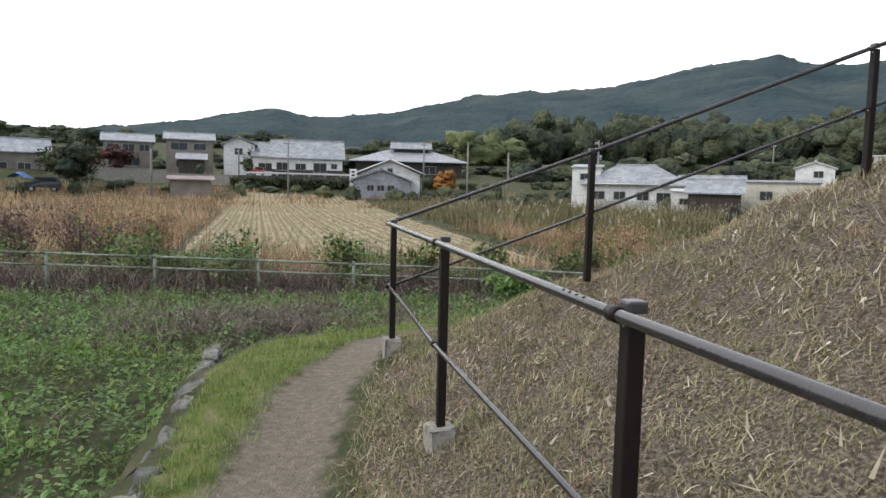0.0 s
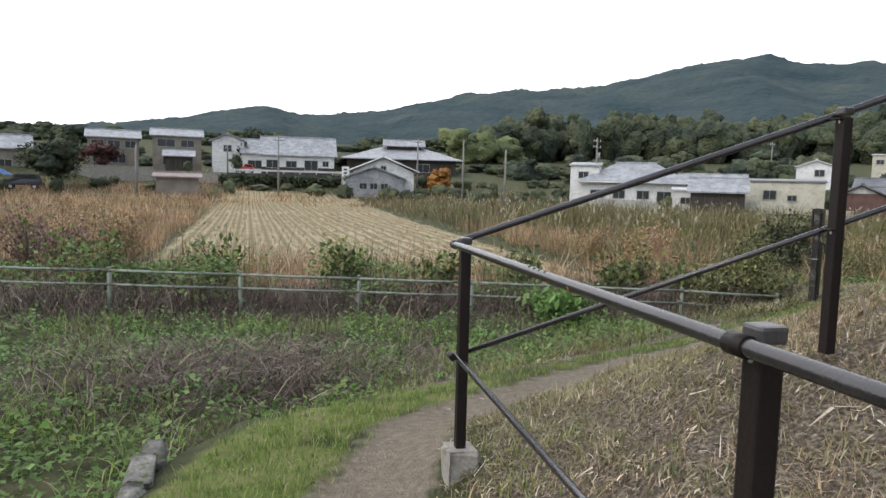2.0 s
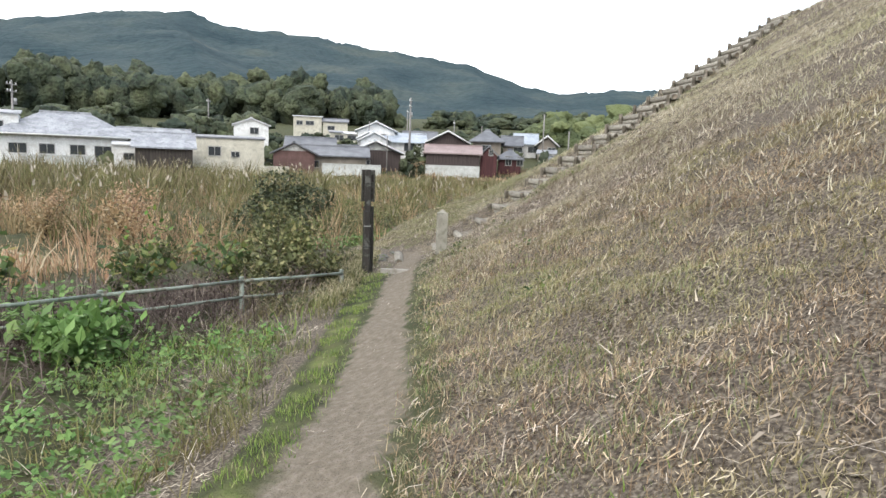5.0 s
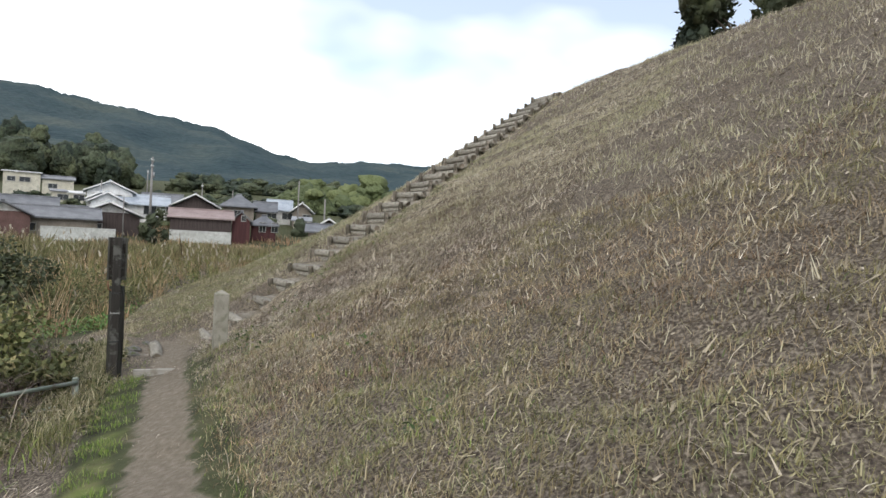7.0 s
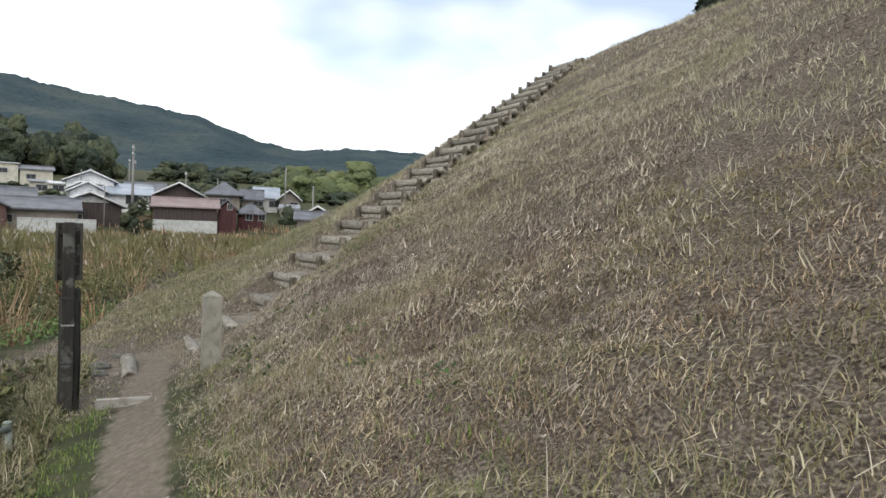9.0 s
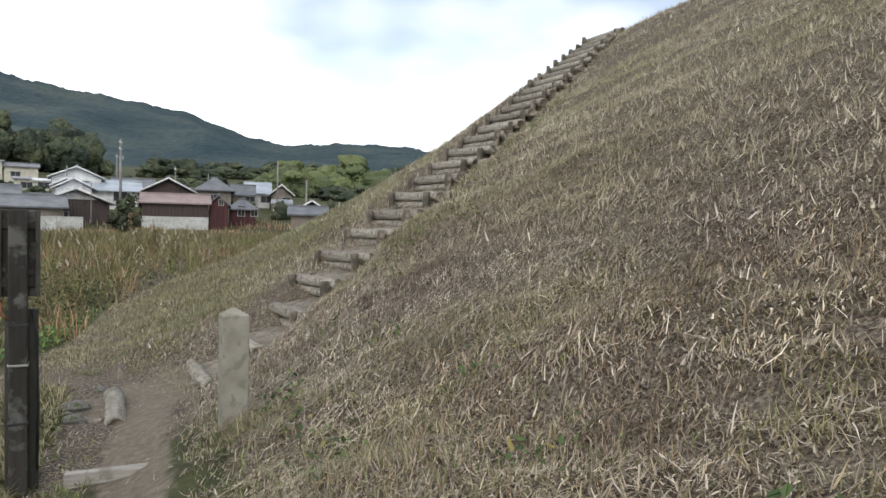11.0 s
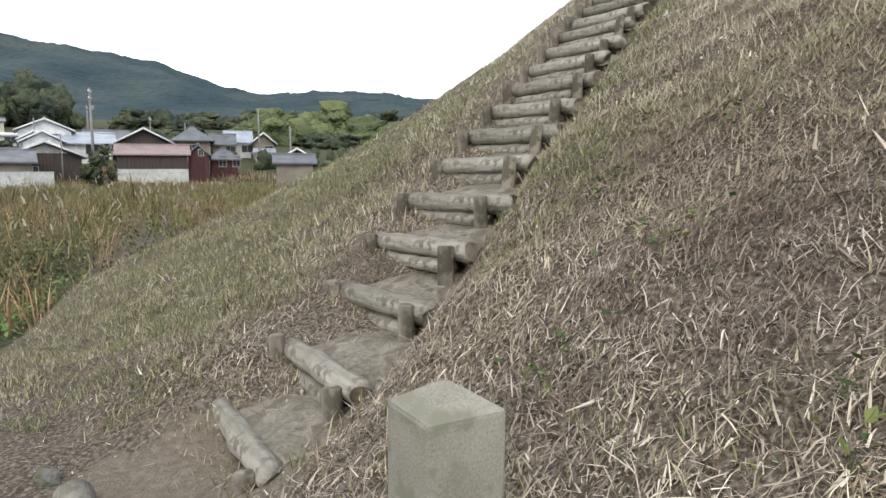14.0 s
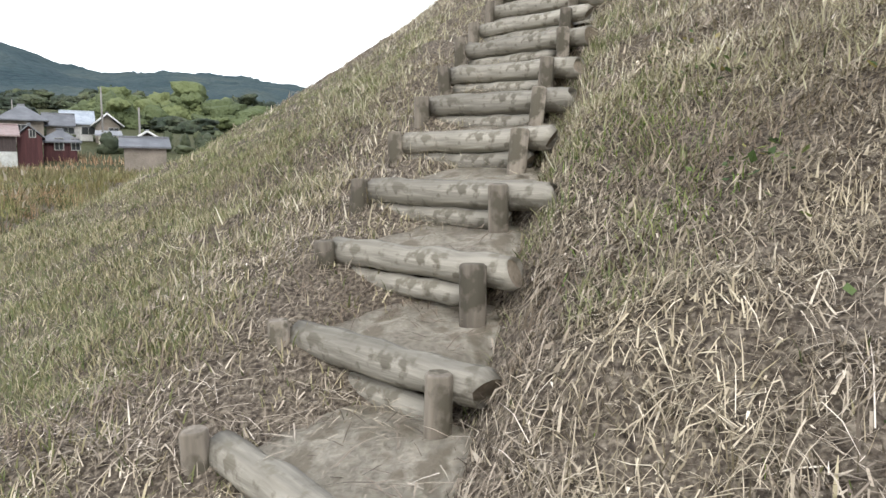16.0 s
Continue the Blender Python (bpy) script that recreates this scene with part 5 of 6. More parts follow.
def left_keep(x, y):
    left = -8.6 - 0.28 * (y - 21)
    return smooth01(0.3, -1.2, x - np.where(y > 18, left, 1.5)) * smooth01(0.8, 3.5, y - fence_y(x)) * smooth01(104, 98, np.hypot(x, y))


reed_bed("rust_grass", 52000, -30, 2, 13, 44, 0.35, 1.1, 0.02, 44, RUST, left_keep, "rust-brown dry grass beside the rice field", 16, 0.2)
reed_bed("rust_grass", 26000, -60, -8, 40, 94, 0.5, 1.3, 0.05, 37, RUST, left_keep, "rust-brown dry grass beside the rice field", 12, 0.45)
P, r = scatter(2600, 0, 62, 26, 76, lambda x, y: reed_keep(x, y) * smooth01(34, 12, x - 0.2 * y) * smooth01(-0.1, 0.5, lumps(x, y, 7, 58)), 45)
n = len(P)
P[:, 2] += r.uniform(0.9, 1.6, n)
blades("reed_plumes", P, r.uniform(0.2, 0.4, n), r.uniform(0.05, 0.11, n), r.uniform(0, 6.28, n), r.uniform(0.1, 0.7, n), PLUME, 0.5, 2, None, "pale feathery reed plumes", "reeds")

P, r = scatter(50000, -62, 75, 50, 112, lambda x, y: smooth01(74, 80, np.hypot(x, y)) * smooth01(108, 98, np.hypot(x, y)) * smooth01(-0.2, 0.6, lumps(x, y, 12, 57)), 57)
blades("bank_grass", P, r.uniform(0.3, 0.9, len(P)), r.uniform(0.05, 0.12, len(P)), r.uniform(0, 6.28, len(P)), r.uniform(0, 0.7, len(P)), RUST, 0.3, 2, None, "rough half-dry grass below the village", "grass")

# harvested rice: tufts of stubble in rows
tt, ww = np.meshgrid(np.arange(16, 100, 0.16), np.arange(-26, 30, 0.66))
tx = -10 + 0.965 * ww + FIELD_DIR[0] * (tt - 20)
ty = 20 + 0.262 * ww + FIELD_DIR[1] * (tt - 20)
r = np.random.default_rng(46)
tx, ty = tx.ravel() + r.normal(0, 0.055, tx.size), ty.ravel() + r.normal(0, 0.06, tx.size)
k = r.uniform(0, 1, tx.size) < crop_mask(tx, ty) * 0.9 * smooth01(-0.7, -0.1, lumps(tx, ty, 3.5, 81))
tx, ty = np.repeat(tx[k], 3), np.repeat(ty[k], 3)
n = len(tx)
P = np.stack([tx + r.normal(0, 0.05, n), ty + r.normal(0, 0.05, n), height(tx, ty)], -1)
blades("rice_stubble", P, r.uniform(0.06, 0.15, n), r.uniform(0.02, 0.05, n), r.uniform(0, 6.28, n), r.uniform(0, 0.6, n), STUBBLE, 0.3, 1, None, "rows of cut straw-coloured rice stubble", "stubble")


# ---------------------------------------------------------------- trees and woods
def lobes(centres, radii, seed, subdiv=2, rough=0.06):
    """Uneven leafy masses: verts and faces of many lumpy shells."""
    r = np.random.default_rng(seed)
    bm = bmesh.new()
    bmesh.ops.create_icosphere(bm, subdivisions=subdiv, radius=1.0)
    T = np.array([v.co[:] for v in bm.verts])
    F = np.array([[v.index for v in f.verts] for f in bm.faces])
    bm.free()
    n = len(centres)
    bump = np.zeros((n, len(T)))
    for i in range(8):
        d = r.normal(0, 1.0 if i < 4 else 2.4, (n, 3))
        bump += np.sin(np.einsum("nk,vk->nv", d, T) * 3.2 + r.uniform(0, 6.28, (n, 1))) * (1.0 if i < 4 else 0.6)
    f = 0.92 + 0.10 * bump + r.normal(0, rough, (n, len(T)))
    V = centres[:, None, :] + T[None] * f[..., None] * radii[:, None, :]
    F = (F[None] + (np.arange(n) * len(T))[:, None, None]).reshape(-1, 3)
    return V.reshape(-1, 3), F


def tree(name, x, y, h, spread, mat, label, seed, count=1500, leaf=0.28, zb=None, thin=1.0):
    r = np.random.default_rng(seed)
    z = ground_z(x, y) if zb is None else zb
    t = thing(name, pose(x, y, z - 0.1), label, "tree")
    bm = bmesh.new()
    tube(bm, [(0, 0, 0), (0.03 * h, 0, h * 0.3), (0, 0.02 * h, h * 0.7)], [h * 0.035 * thin, h * 0.026 * thin, h * 0.008], 8)
    part("trunk", bm, BARK, t)
    lobes_at = r.normal(0, 1, (11, 3)) * np.array([spread * 0.3, spread * 0.3, h * 0.19]) + np.array([0, 0, h * 0.56])
    for q in lobes_at[:6]:
        part("limb", tube(bmesh.new(), [(0, 0, h * 0.3), tuple(q * 0.55 + np.array([0, 0, h * 0.18])), tuple(q)], [h * 0.014 * thin, h * 0.009 * thin, h * 0.003], 6), BARK, t)
    V, F = lobes(lobes_at, np.array([[spread * 0.2, spread * 0.2, h * 0.15]]) * r.uniform(0.7, 1.2, (11, 1)), seed, 3)
    if h > 3:
        core = raw("crown_core", V, F, mat, True)
        core.parent = t
    ci = r.integers(0, 11, count)
    d = r.normal(0, 1, (count, 3))
    d /= np.linalg.norm(d, axis=1)[:, None]
    P = lobes_at[ci] + d * (r.uniform(0.4, 1, count) ** 0.5)[:, None] * np.array([spread * 0.30, spread * 0.30, h * 0.22]) * r.uniform(0.7, 1.2, 11)[ci][:, None]
    ob = leaves("crown", P, r.uniform(0.7, 1.3, count) * leaf, mat, "", "", 0.7, 1.2, "", seed)
    for key in ("kind", "category", "label"):
        if key in ob:
            del ob[key]
    ob.parent = t


def woods(name, spots, mat, label, seed, leaf=0.5, per=120, parts=4):
    """A belt of trees too many to count: uneven crowns with ragged leafy edges."""
    r = np.random.default_rng(seed)
    cs, rs, out = [], [], []
    for x, y, z, h, w in spots:
        c = r.normal(0, 1, (parts, 3)) * np.array([w * 0.2, w * 0.2, h * 0.15]) + np.array([x, y, z + h * 0.55])
        c[0] = (x, y, z + h * 0.42)
        q = np.array([[w * 0.30, w * 0.30, h * 0.25]]) * r.uniform(0.6, 1.15, (parts, 1))
        q[0] = (w * 0.38, w * 0.38, h * 0.40)
        cs.append(c), rs.append(q)
        k = r.integers(0, parts, per)
        d = r.normal(0, 1, (per, 3))
        d /= np.linalg.norm(d, axis=1)[:, None]
        out.append(c[k] + d * q[k] * r.uniform(0.9, 1.12, (per, 1)))
    V, F = lobes(np.concatenate(cs), np.concatenate(rs) * 0.95, seed, 3, 0.075)
    tagged(raw(name, V, F, mat, True), label, "woods", kind="stuff")
    P = np.concatenate(out)
    leaves(name, P, r.uniform(0.6, 1.3, len(P)) * leaf, mat, label, "woods", 0.7, 1.2, "stuff", seed)


def belt(az0, az1, dist, h0, h1, count, seed, spread=30.0, w0=8.0, w1=15.0):
    r = np.random.default_rng(seed)
    spots = []
    for i in range(count):
        a = math.radians(r.uniform(az0, az1))
        d = dist + r.uniform(-spread, spread)
        x, y = d * math.sin(a), d * math.cos(a)
        spots.append((x, y, ground_z(x, y) - 0.1 * w1, r.uniform(h0, h1), r.uniform(w0, w1)))
    return spots


woods("hill_woods", belt(5, 15, 205, 11, 17, 34, 61, 14), WOODS, "dark broadleaf woods behind the village", 61, 0.42, 90, 4)
woods("hill_woods", belt(14, 41, 235, 11, 17, 96, 62, 30, 9, 17), WOODS, "dark broadleaf woods behind the village", 62, 0.42, 90, 4)
woods("hill_woods", belt(-40, 6, 260, 4, 7.5, 64, 63, 35), WOODS, "dark broadleaf woods behind the village", 63)
woods("hill_woods", belt(44, 66, 250, 4, 8, 44, 64, 30), WOODS, "dark broadleaf woods behind the village", 64)
woods("orchard_trees", belt(-42, 3, 150, 2.2, 4.2, 34, 59, 14, 5, 9), WOODS, "mixed trees on the slope behind the houses", 59, 0.3, 130, 3)
woods("orchard_trees", belt(29, 41, 125, 1.6, 2.8, 22, 53, 12, 3, 6), WOODS, "mixed trees on the slope behind the houses", 53, 0.3, 130, 3)
woods("orchard_trees", belt(4, 29, 140, 3.0, 6.5, 36, 60, 18, 5, 10), WOODS, "mixed trees on the slope behind the houses", 60, 0.3, 130, 3)
woods("orchard_trees", belt(38, 66, 160, 1.8, 4.2, 44, 58, 25, 4, 8), WOODS, "mixed trees on the slope behind the houses", 58, 0.3, 130, 3)
woods("garden_shrubs", belt(-42, 8, 100, 1.2, 2.8, 50, 67, 9, 1.4, 3.6), HEDGE, "dark garden shrubs among the houses", 67, 0.2, 45, 1)
woods("garden_shrubs", belt(3, 30, 99, 1.2, 2.8, 84, 68, 13, 1.6, 4), HEDGE, "dark garden shrubs among the houses", 68, 0.2, 45, 1)
woods("garden_shrubs", belt(28, 62, 112, 1.4, 3.0, 70, 69, 12, 1.4, 3.6), HEDGE, "dark garden shrubs among the houses", 69, 0.2, 45, 1)
woods("bamboo_grove", belt(52, 64, 158, 5, 9, 40, 65, 8), YOUNG, "yellow-green bamboo grove beyond houses", 65, 0.3, 140, 3)
woods("bamboo_grove", belt(2, 6.5, 185, 7, 10, 12, 66, 5), YOUNG, "yellow-green bamboo grove beyond houses", 66, 0.4)
tree("garden_tree", -45.6, 84.5, 6.6, 6.2, WOODS, "dark round evergreen garden tree", 71, 4200, 0.3)
tree("maple_tree", -49.5, 103.8, 4.2, 4.4, MAROON, "maroon-leaved maple in a garden", 72, 1300, 0.26)
tree("evergreen_tree", -37.5, 145, 8.5, 6.0, WOODS, "dark evergreen tree above the roofs", 73, 1400, 0.4)
tree("garden_tree", -31.6, 112, 4.6, 4.0, WOODS, "small dark tree between the houses", 74, 1100, 0.28)
tree("autumn_tree", 0.6, 99, 3.6, 3.4, ORANGE, "orange autumn tree by the old house", 75, 900, 0.26)
tree("pine_tree", 26.0, 6.7, 5.2, 3.4, WOODS, "dark pine on the top of the mound", 76, 7000, 0.15)
tree("round_shrub", 53.3, 62.3, 3.2, 2.2, WOODS, "dark green upright shrub beside a barn", 77, 900, 0.22)
tree("round_shrub", 9.4, 20.6, 1.7, 2.4, HEDGE, "dark leafy bush among the reeds", 78, 5000, 0.075)


for i, (x, y, h) in enumerate([(-7.6, 14.2, 1.5), (-6.9, 14.0, 1.25), (-4.6, 14.4, 1.2), (-2.3, 14.1, 1.2), (-0.4, 14.5, 1.0), (3.4, 15.0, 1.1)]):
    tree("sapling", x, y, h, 0.55, BRIGHT, "thin dark sapling with a few green leaves", 90 + i, 70, 0.06, None, 0.35)


def dry_shrub(x, y, h, w, mat, label, seed, leaf=0.05, count=700):
    """A leggy bush: bent stems that fork upwards, with small leaves along them."""
    r = np.random.default_rng(seed)
    t = thing("dry_shrub", pose(x, y, ground_z(x, y) - 0.03), label, "shrub", "shrubs behind the fence")
    out = []
    for i in range(9):
        a, k = r.uniform(0, 6.28), r.uniform(0.3, 1.0)
        top = np.array([math.cos(a) * w * 0.5 * k, math.sin(a) * w * 0.5 * k, h * r.uniform(0.6, 1.0)])
        mid = top * np.array([0.35, 0.35, 0.5]) + r.normal(0, 0.04, 3)
        part("stem", tube(bmesh.new(), [(0, 0, 0), tuple(mid), tuple(top)], [0.012, 0.008, 0.003], 6), BARK, t)
        f = r.uniform(0.15, 1.05, count // 9)[:, None]
        q = np.where(f < 0.5, mid * f * 2, mid + (top - mid) * (f - 0.5) * 2)
        out.append(q + r.normal(0, 1, q.shape) * np.array([w, w, h * 0.5]) * 0.11)
    P = np.concatenate(out)
    ob = leaves("foliage", P, r.uniform(0.5, 1.3, len(P)) * leaf, mat, "", "", 0.8, 1.6, "", seed)
    for key in ("kind", "category", "label"):
        if key in ob:
            del ob[key]
    ob.parent = t


dry_shrub(1.35, 11.75, 0.42, 1.15, WEED, "bushy bright green broad-leaved plant by the fence", 83, 0.085, 1300)
for i, (x, y, h, w) in enumerate([(-9.6, 15.2, 1.5, 1.4), (-8.6, 16.0, 1.6, 1.6), (-7.6, 15.4, 1.3, 1.3), (-10.8, 16.4, 1.6, 1.5), (-12.2, 16.0, 1.4, 1.6)]):
    dry_shrub(x, y, h, w, WINE, "leggy shrub with dull wine-brown autumn leaves", 120 + i, 0.055, 1500)
for i, (x, y, h, w) in enumerate([(-8.4, 19.2, 1.9, 1.6), (-9.6, 21.0, 2.0, 1.9), (-11.5, 22.5, 2.1, 2.0), (-7.4, 17.4, 1.5, 1.3), (-14.0, 20.5, 1.8, 1.9), (5.6, 21.5, 1.5, 1.5), (6.6, 24.0, 1.6, 1.8), (4.9, 25.5, 1.5, 1.6)]):
    dry_shrub(x, y, h, w, RUST, "tall rust-orange dry bush at the rice field's edge", 130 + i, 0.055, 1500)
for i, (x, y, h, w) in enumerate([(-11.3, 13.0, 1.1, 1.3), (-5.9, 13.4, 0.95, 0.9), (-4.1, 13.7, 1.0, 1.0), (-1.9, 13.5, 0.95, 0.9), (-0.4, 13.6, 0.85, 0.8), (0.9, 13.7, 0.85, 0.9), (2.4, 13.4, 0.8, 1.0), (3.6, 13.6, 0.75, 1.0)]):
    dry_shrub(x, y, h, w, KNOT, "leafy knotweed clump with yellowing green leaves", 150 + i, 0.075, 420)


for i, (x, y, h, w) in enumerate([(4.7, 13.7, 0.95, 1.1), (5.1, 14.7, 0.75, 1.0), (5.9, 15.9, 1.15, 1.3), (3.0, 14.4, 0.7, 1.0), (3.9, 13.0, 0.55, 0.8), (4.9, 13.05, 0.5, 0.7)]):
    dry_shrub(x, y, h, w, OLIVE, "dense olive-green bush beside the signpost", 170 + i, 0.05, 1500)


# ---------------------------------------------------------------- village
def facing(L, Rr):
    """The pose of a front wall's left lower corner: x along the wall, y away from the path."""
    (ax, ay), (bx, by) = L, Rr
    return math.degrees(math.atan2(by - ay, bx - ax)), math.hypot(bx - ax, by - ay)


def house(name, L, Rr, z0, wall_h, roof_h, depth, wall, roof, label, style="gable", windows=(), over=0.45, base=None, base_h=0.0, turn=0.0, trim=None, gable=None):
    """A house whose front runs from L to Rr. gable: ridge along the front; end: the gable looks at the path; hip; shed."""
    ang, w = facing(L, Rr)
    h = thing(name, pose(L[0], L[1], z0, 0, 0, ang + turn), label, "house")
    sink = 1.4
    bm = bmesh.new()
    box(bm, (w / 2, depth / 2, (wall_h - sink + base_h) / 2), (w, depth, wall_h + sink - base_h))
    if style == "end":
        v = [bm.verts.new(p) for p in ((0, 0.001, wall_h), (w, 0.001, wall_h), (w / 2, 0.001, wall_h + roof_h * 0.96), (0, depth, wall_h), (w, depth, wall_h), (w / 2, depth, wall_h + roof_h * 0.96))]
        bm.faces.new(v[:3]), bm.faces.new(v[5:2:-1])
    elif style == "gable":
        v = [bm.verts.new(p) for p in ((0.001, 0, wall_h), (0.001, depth, wall_h), (0.001, depth / 2, wall_h + roof_h * 0.96), (w, 0, wall_h), (w, depth, wall_h), (w, depth / 2, wall_h + roof_h * 0.96))]
        bm.faces.new(v[2::-1]), bm.faces.new(v[3:])
    part("wall", bm, wall, h)
    if base_h:
        bm = bmesh.new()
        box(bm, (w / 2, depth / 2 - 0.02, base_h / 2 - sink / 2), (w + 0.06, depth + 0.04, base_h + sink))
        part("lower_wall", bm, base, h, "paler lower wall")
    o, th = over, 0.16
    bm = bmesh.new()
    zt, zr = wall_h - 0.08, wall_h + roof_h

    def slab(q):
        f = bm.faces.new([bm.verts.new(p) for p in q])
        r_ = bmesh.ops.extrude_face_region(bm, geom=[f])
        bmesh.ops.translate(bm, vec=(0, 0, th), verts=[e for e in r_["geom"] if isinstance(e, bmesh.types.BMVert)])

    if style == "gable":
        slab([(-o, -o, zt), (w + o, -o, zt), (w + o, depth / 2, zr), (-o, depth / 2, zr)])
        slab([(-o, depth / 2, zr), (w + o, depth / 2, zr), (w + o, depth + o, zt), (-o, depth + o, zt)])
        box(bm, (w / 2, depth / 2, zr + th), (w + 2 * o, 0.35, 0.22), 0.05)
    elif style == "end":
        slab([(-o, -o, zt), (w / 2, -o, zr), (w / 2, depth + o, zr), (-o, depth + o, zt)])
        slab([(w / 2, -o, zr), (w + o, -o, zt), (w + o, depth + o, zt), (w / 2, depth + o, zr)])
        box(bm, (w / 2, depth / 2, zr + th), (0.35, depth + 2 * o, 0.22), 0.05)
    elif style == "hip":
        a = min(w, depth) * 0.45
        r0, r1 = (a, depth / 2, zr), (w - a, depth / 2, zr)
        c = [(-o, -o, zt), (w + o, -o, zt), (w + o, depth + o, zt), (-o, depth + o, zt)]
        slab([c[0], c[1], r1, r0]), slab([c[2], c[3], r0, r1]), slab([c[1], c[2], r1]), slab([c[3], c[0], r0])
        box(bm, (w / 2, depth / 2, zr + th), (w - 2 * a + 0.4, 0.35, 0.25), 0.05)
    else:
        slab([(-o, -o, wall_h), (w + o, -o, wall_h), (w + o, depth + o, zr), (-o, depth + o, zr)])
    bmesh.ops.recalc_face_normals(bm, faces=bm.faces[:])
    part("roof", bm, roof, h)
    if gable:
        bm = bmesh.new()
        f = bm.faces.new([bm.verts.new(p) for p in ((w * 0.18, -0.05, wall_h + roof_h * 0.3), (w * 0.82, -0.05, wall_h + roof_h * 0.3), (w / 2, -0.05, wall_h + roof_h * 0.92))])
        bmesh.ops.solidify(bm, geom=[f], thickness=0.06)
        part("gable_panel", bm, gable, h, "white plastered gable")
    if trim:
        bm = bmesh.new()
        if style == "end":
            tube(bm, [(-o, -o - 0.05, zt + 0.08), (w / 2, -o - 0.05, zr + 0.08)], 0.12, 6)
            tube(bm, [(w / 2, -o - 0.05, zr + 0.08), (w + o, -o - 0.05, zt + 0.08)], 0.12, 6)
        else:
            tube(bm, [(-o, -o - 0.06, zt + 0.02), (w + o, -o - 0.06, zt + 0.02)], 0.09, 6)
        part("eaves_trim", bm, trim, h, "pale painted eaves")
    for wx, wz, ww, wh in windows:
        bm = bmesh.new()
        for cx, cz, sx, sz in ((wx, wz + wh / 2, ww + 0.12, 0.07), (wx, wz - wh / 2, ww + 0.12, 0.07), (wx - ww / 2, wz, 0.07, wh), (wx + ww / 2, wz, 0.07, wh), (wx, wz, 0.05, wh)):
            box(bm, (cx, -0.04, cz), (sx, 0.10, sz))
        win = part("window", bm, STEEL, h, "grey metal window frame")
        bm = bmesh.new()
        box(bm, (wx, -0.012, wz), (ww - 0.07, 0.03, wh - 0.07))
        part("pane", bm, GLASS, win, "dark window glass")
    return h


W2 = ((1.6, 1.3, 1.5, 1.1), (4.6, 1.3, 1.7, 1.1))
house("house", (-61.6, 91.1), (-54.9, 95.3), 1.4, 3.6, 1.9, 6, TANW, TILE, "low house with a wide grey tiled roof", "gable", ((2, 1.5, 2.0, 1.4), (5, 1.5, 1.6, 1.4)))
house("house", (-55.6, 112.0), (-48.8, 115.1), 3.4, 4.6, 1.3, 6, TANW, TILE, "two-storey tan house with a grey roof", "gable", ((1.4, 3.6, 1.8, 1.1), (3.8, 3.6, 1.8, 1.1), (6.2, 3.6, 1.6, 1.1), (1.6, 1.3, 1.8, 1.4), (4.4, 1.3, 2.2, 1.4)))
house("house", (-45.0, 111.2), (-38.2, 113.8), 3.2, 5.2, 1.2, 6, TANW, TILE, "two-storey house with a pale grey roof", "gable", ((2.0, 4.1, 2.6, 1.2), (5.2, 4.1, 2.0, 1.1), (2.5, 1.3, 2.0, 1.3), (5.4, 1.5, 1.2, 1.2)))
house("house", (-40.6, 105.0), (-37.0, 106.2), 3.0, 2.0, 0.9, 4, DARKW, TILE, "small dark annex with a tiled lean-to roof", "gable", ())
house("house", (-35.1, 109.5), (-30.5, 110.9), 3.0, 4.7, 1.1, 7, WHITE, TILE, "white plastered house of two storeys", "end", ((2.3, 3.6, 1.2, 1.0),))
house("house", (-30.5, 110.0), (-26.9, 110.8), 3.0, 2.9, 2.3, 7, WHITE, TILE, "white house with a grey tiled roof", "gable", ((1.9, 1.2, 2.2, 1.3),))
house("long_house", (-26.7, 106.7), (-16.0, 108.8), 3.0, 2.6, 2.9, 8, WHITE, TILE, "long white house with a broad grey tiled roof", "gable", ((1.6, 1.3, 1.8, 1.2), (4.4, 1.3, 1.6, 1.0), (7.4, 1.2, 2.0, 1.5), (9.6, 1.5, 0.9, 0.8)), 0.45, DARKW, 0.85)
house("shed", (-33.4, 83.6), (-28.9, 85.2), -0.3, 2.0, 0.45, 3, TANW, ROSER, "small tan shed with a rusty rose roof", "shed", ())
house("gabled_house", (-11.4, 94.6), (-3.2, 95.4), 0.6, 2.7, 1.9, 8, WHITE, TILE, "white gabled house with pale eaves", "end", ((4.1, 3.1, 0.7, 0.7),), 0.7, None, 0, 0, WOODTRIM)
house("porch_house", (-12.2, 92.6), (-4.6, 93.4), 0.4, 1.9, 1.5, 4, TILE, TILE, "low grey gabled porch of the white house", "end", ((2.4, 0.9, 1.0, 0.8), (3.8, 0.9, 1.0, 0.8), (5.2, 0.9, 1.0, 0.8)), 0.5)
house("farmhouse", (-16.5, 128.8), (3.6, 129.9), 3.4, 2.9, 2.7, 15, DARKW, TILE, "big old farmhouse with a sweeping grey hipped roof", "hip", ((9, 1.4, 2.4, 1.5), (14, 1.4, 2.4, 1.5)), 1.2)
house("roof_lantern", (-9.6, 134.2), (-3.0, 134.6), 8.0, 1.0, 1.2, 4, DARKW, TILE, "raised ridge storey of the old farmhouse", "gable", (), 0.8)
house("villa", (18.0, 85.8), (29.2, 82.0), -0.6, 3.2, 2.3, 8, WHITE, TILE, "cream house with a hipped grey tiled roof", "hip", ((1.6, 1.7, 1.6, 1.0), (4.2, 1.7, 1.4, 1.0), (7.0, 1.7, 1.4, 1.0), (9.4, 1.5, 1.6, 1.3)), 0.7, WHITE, 0.0, 0, WOODTRIM)
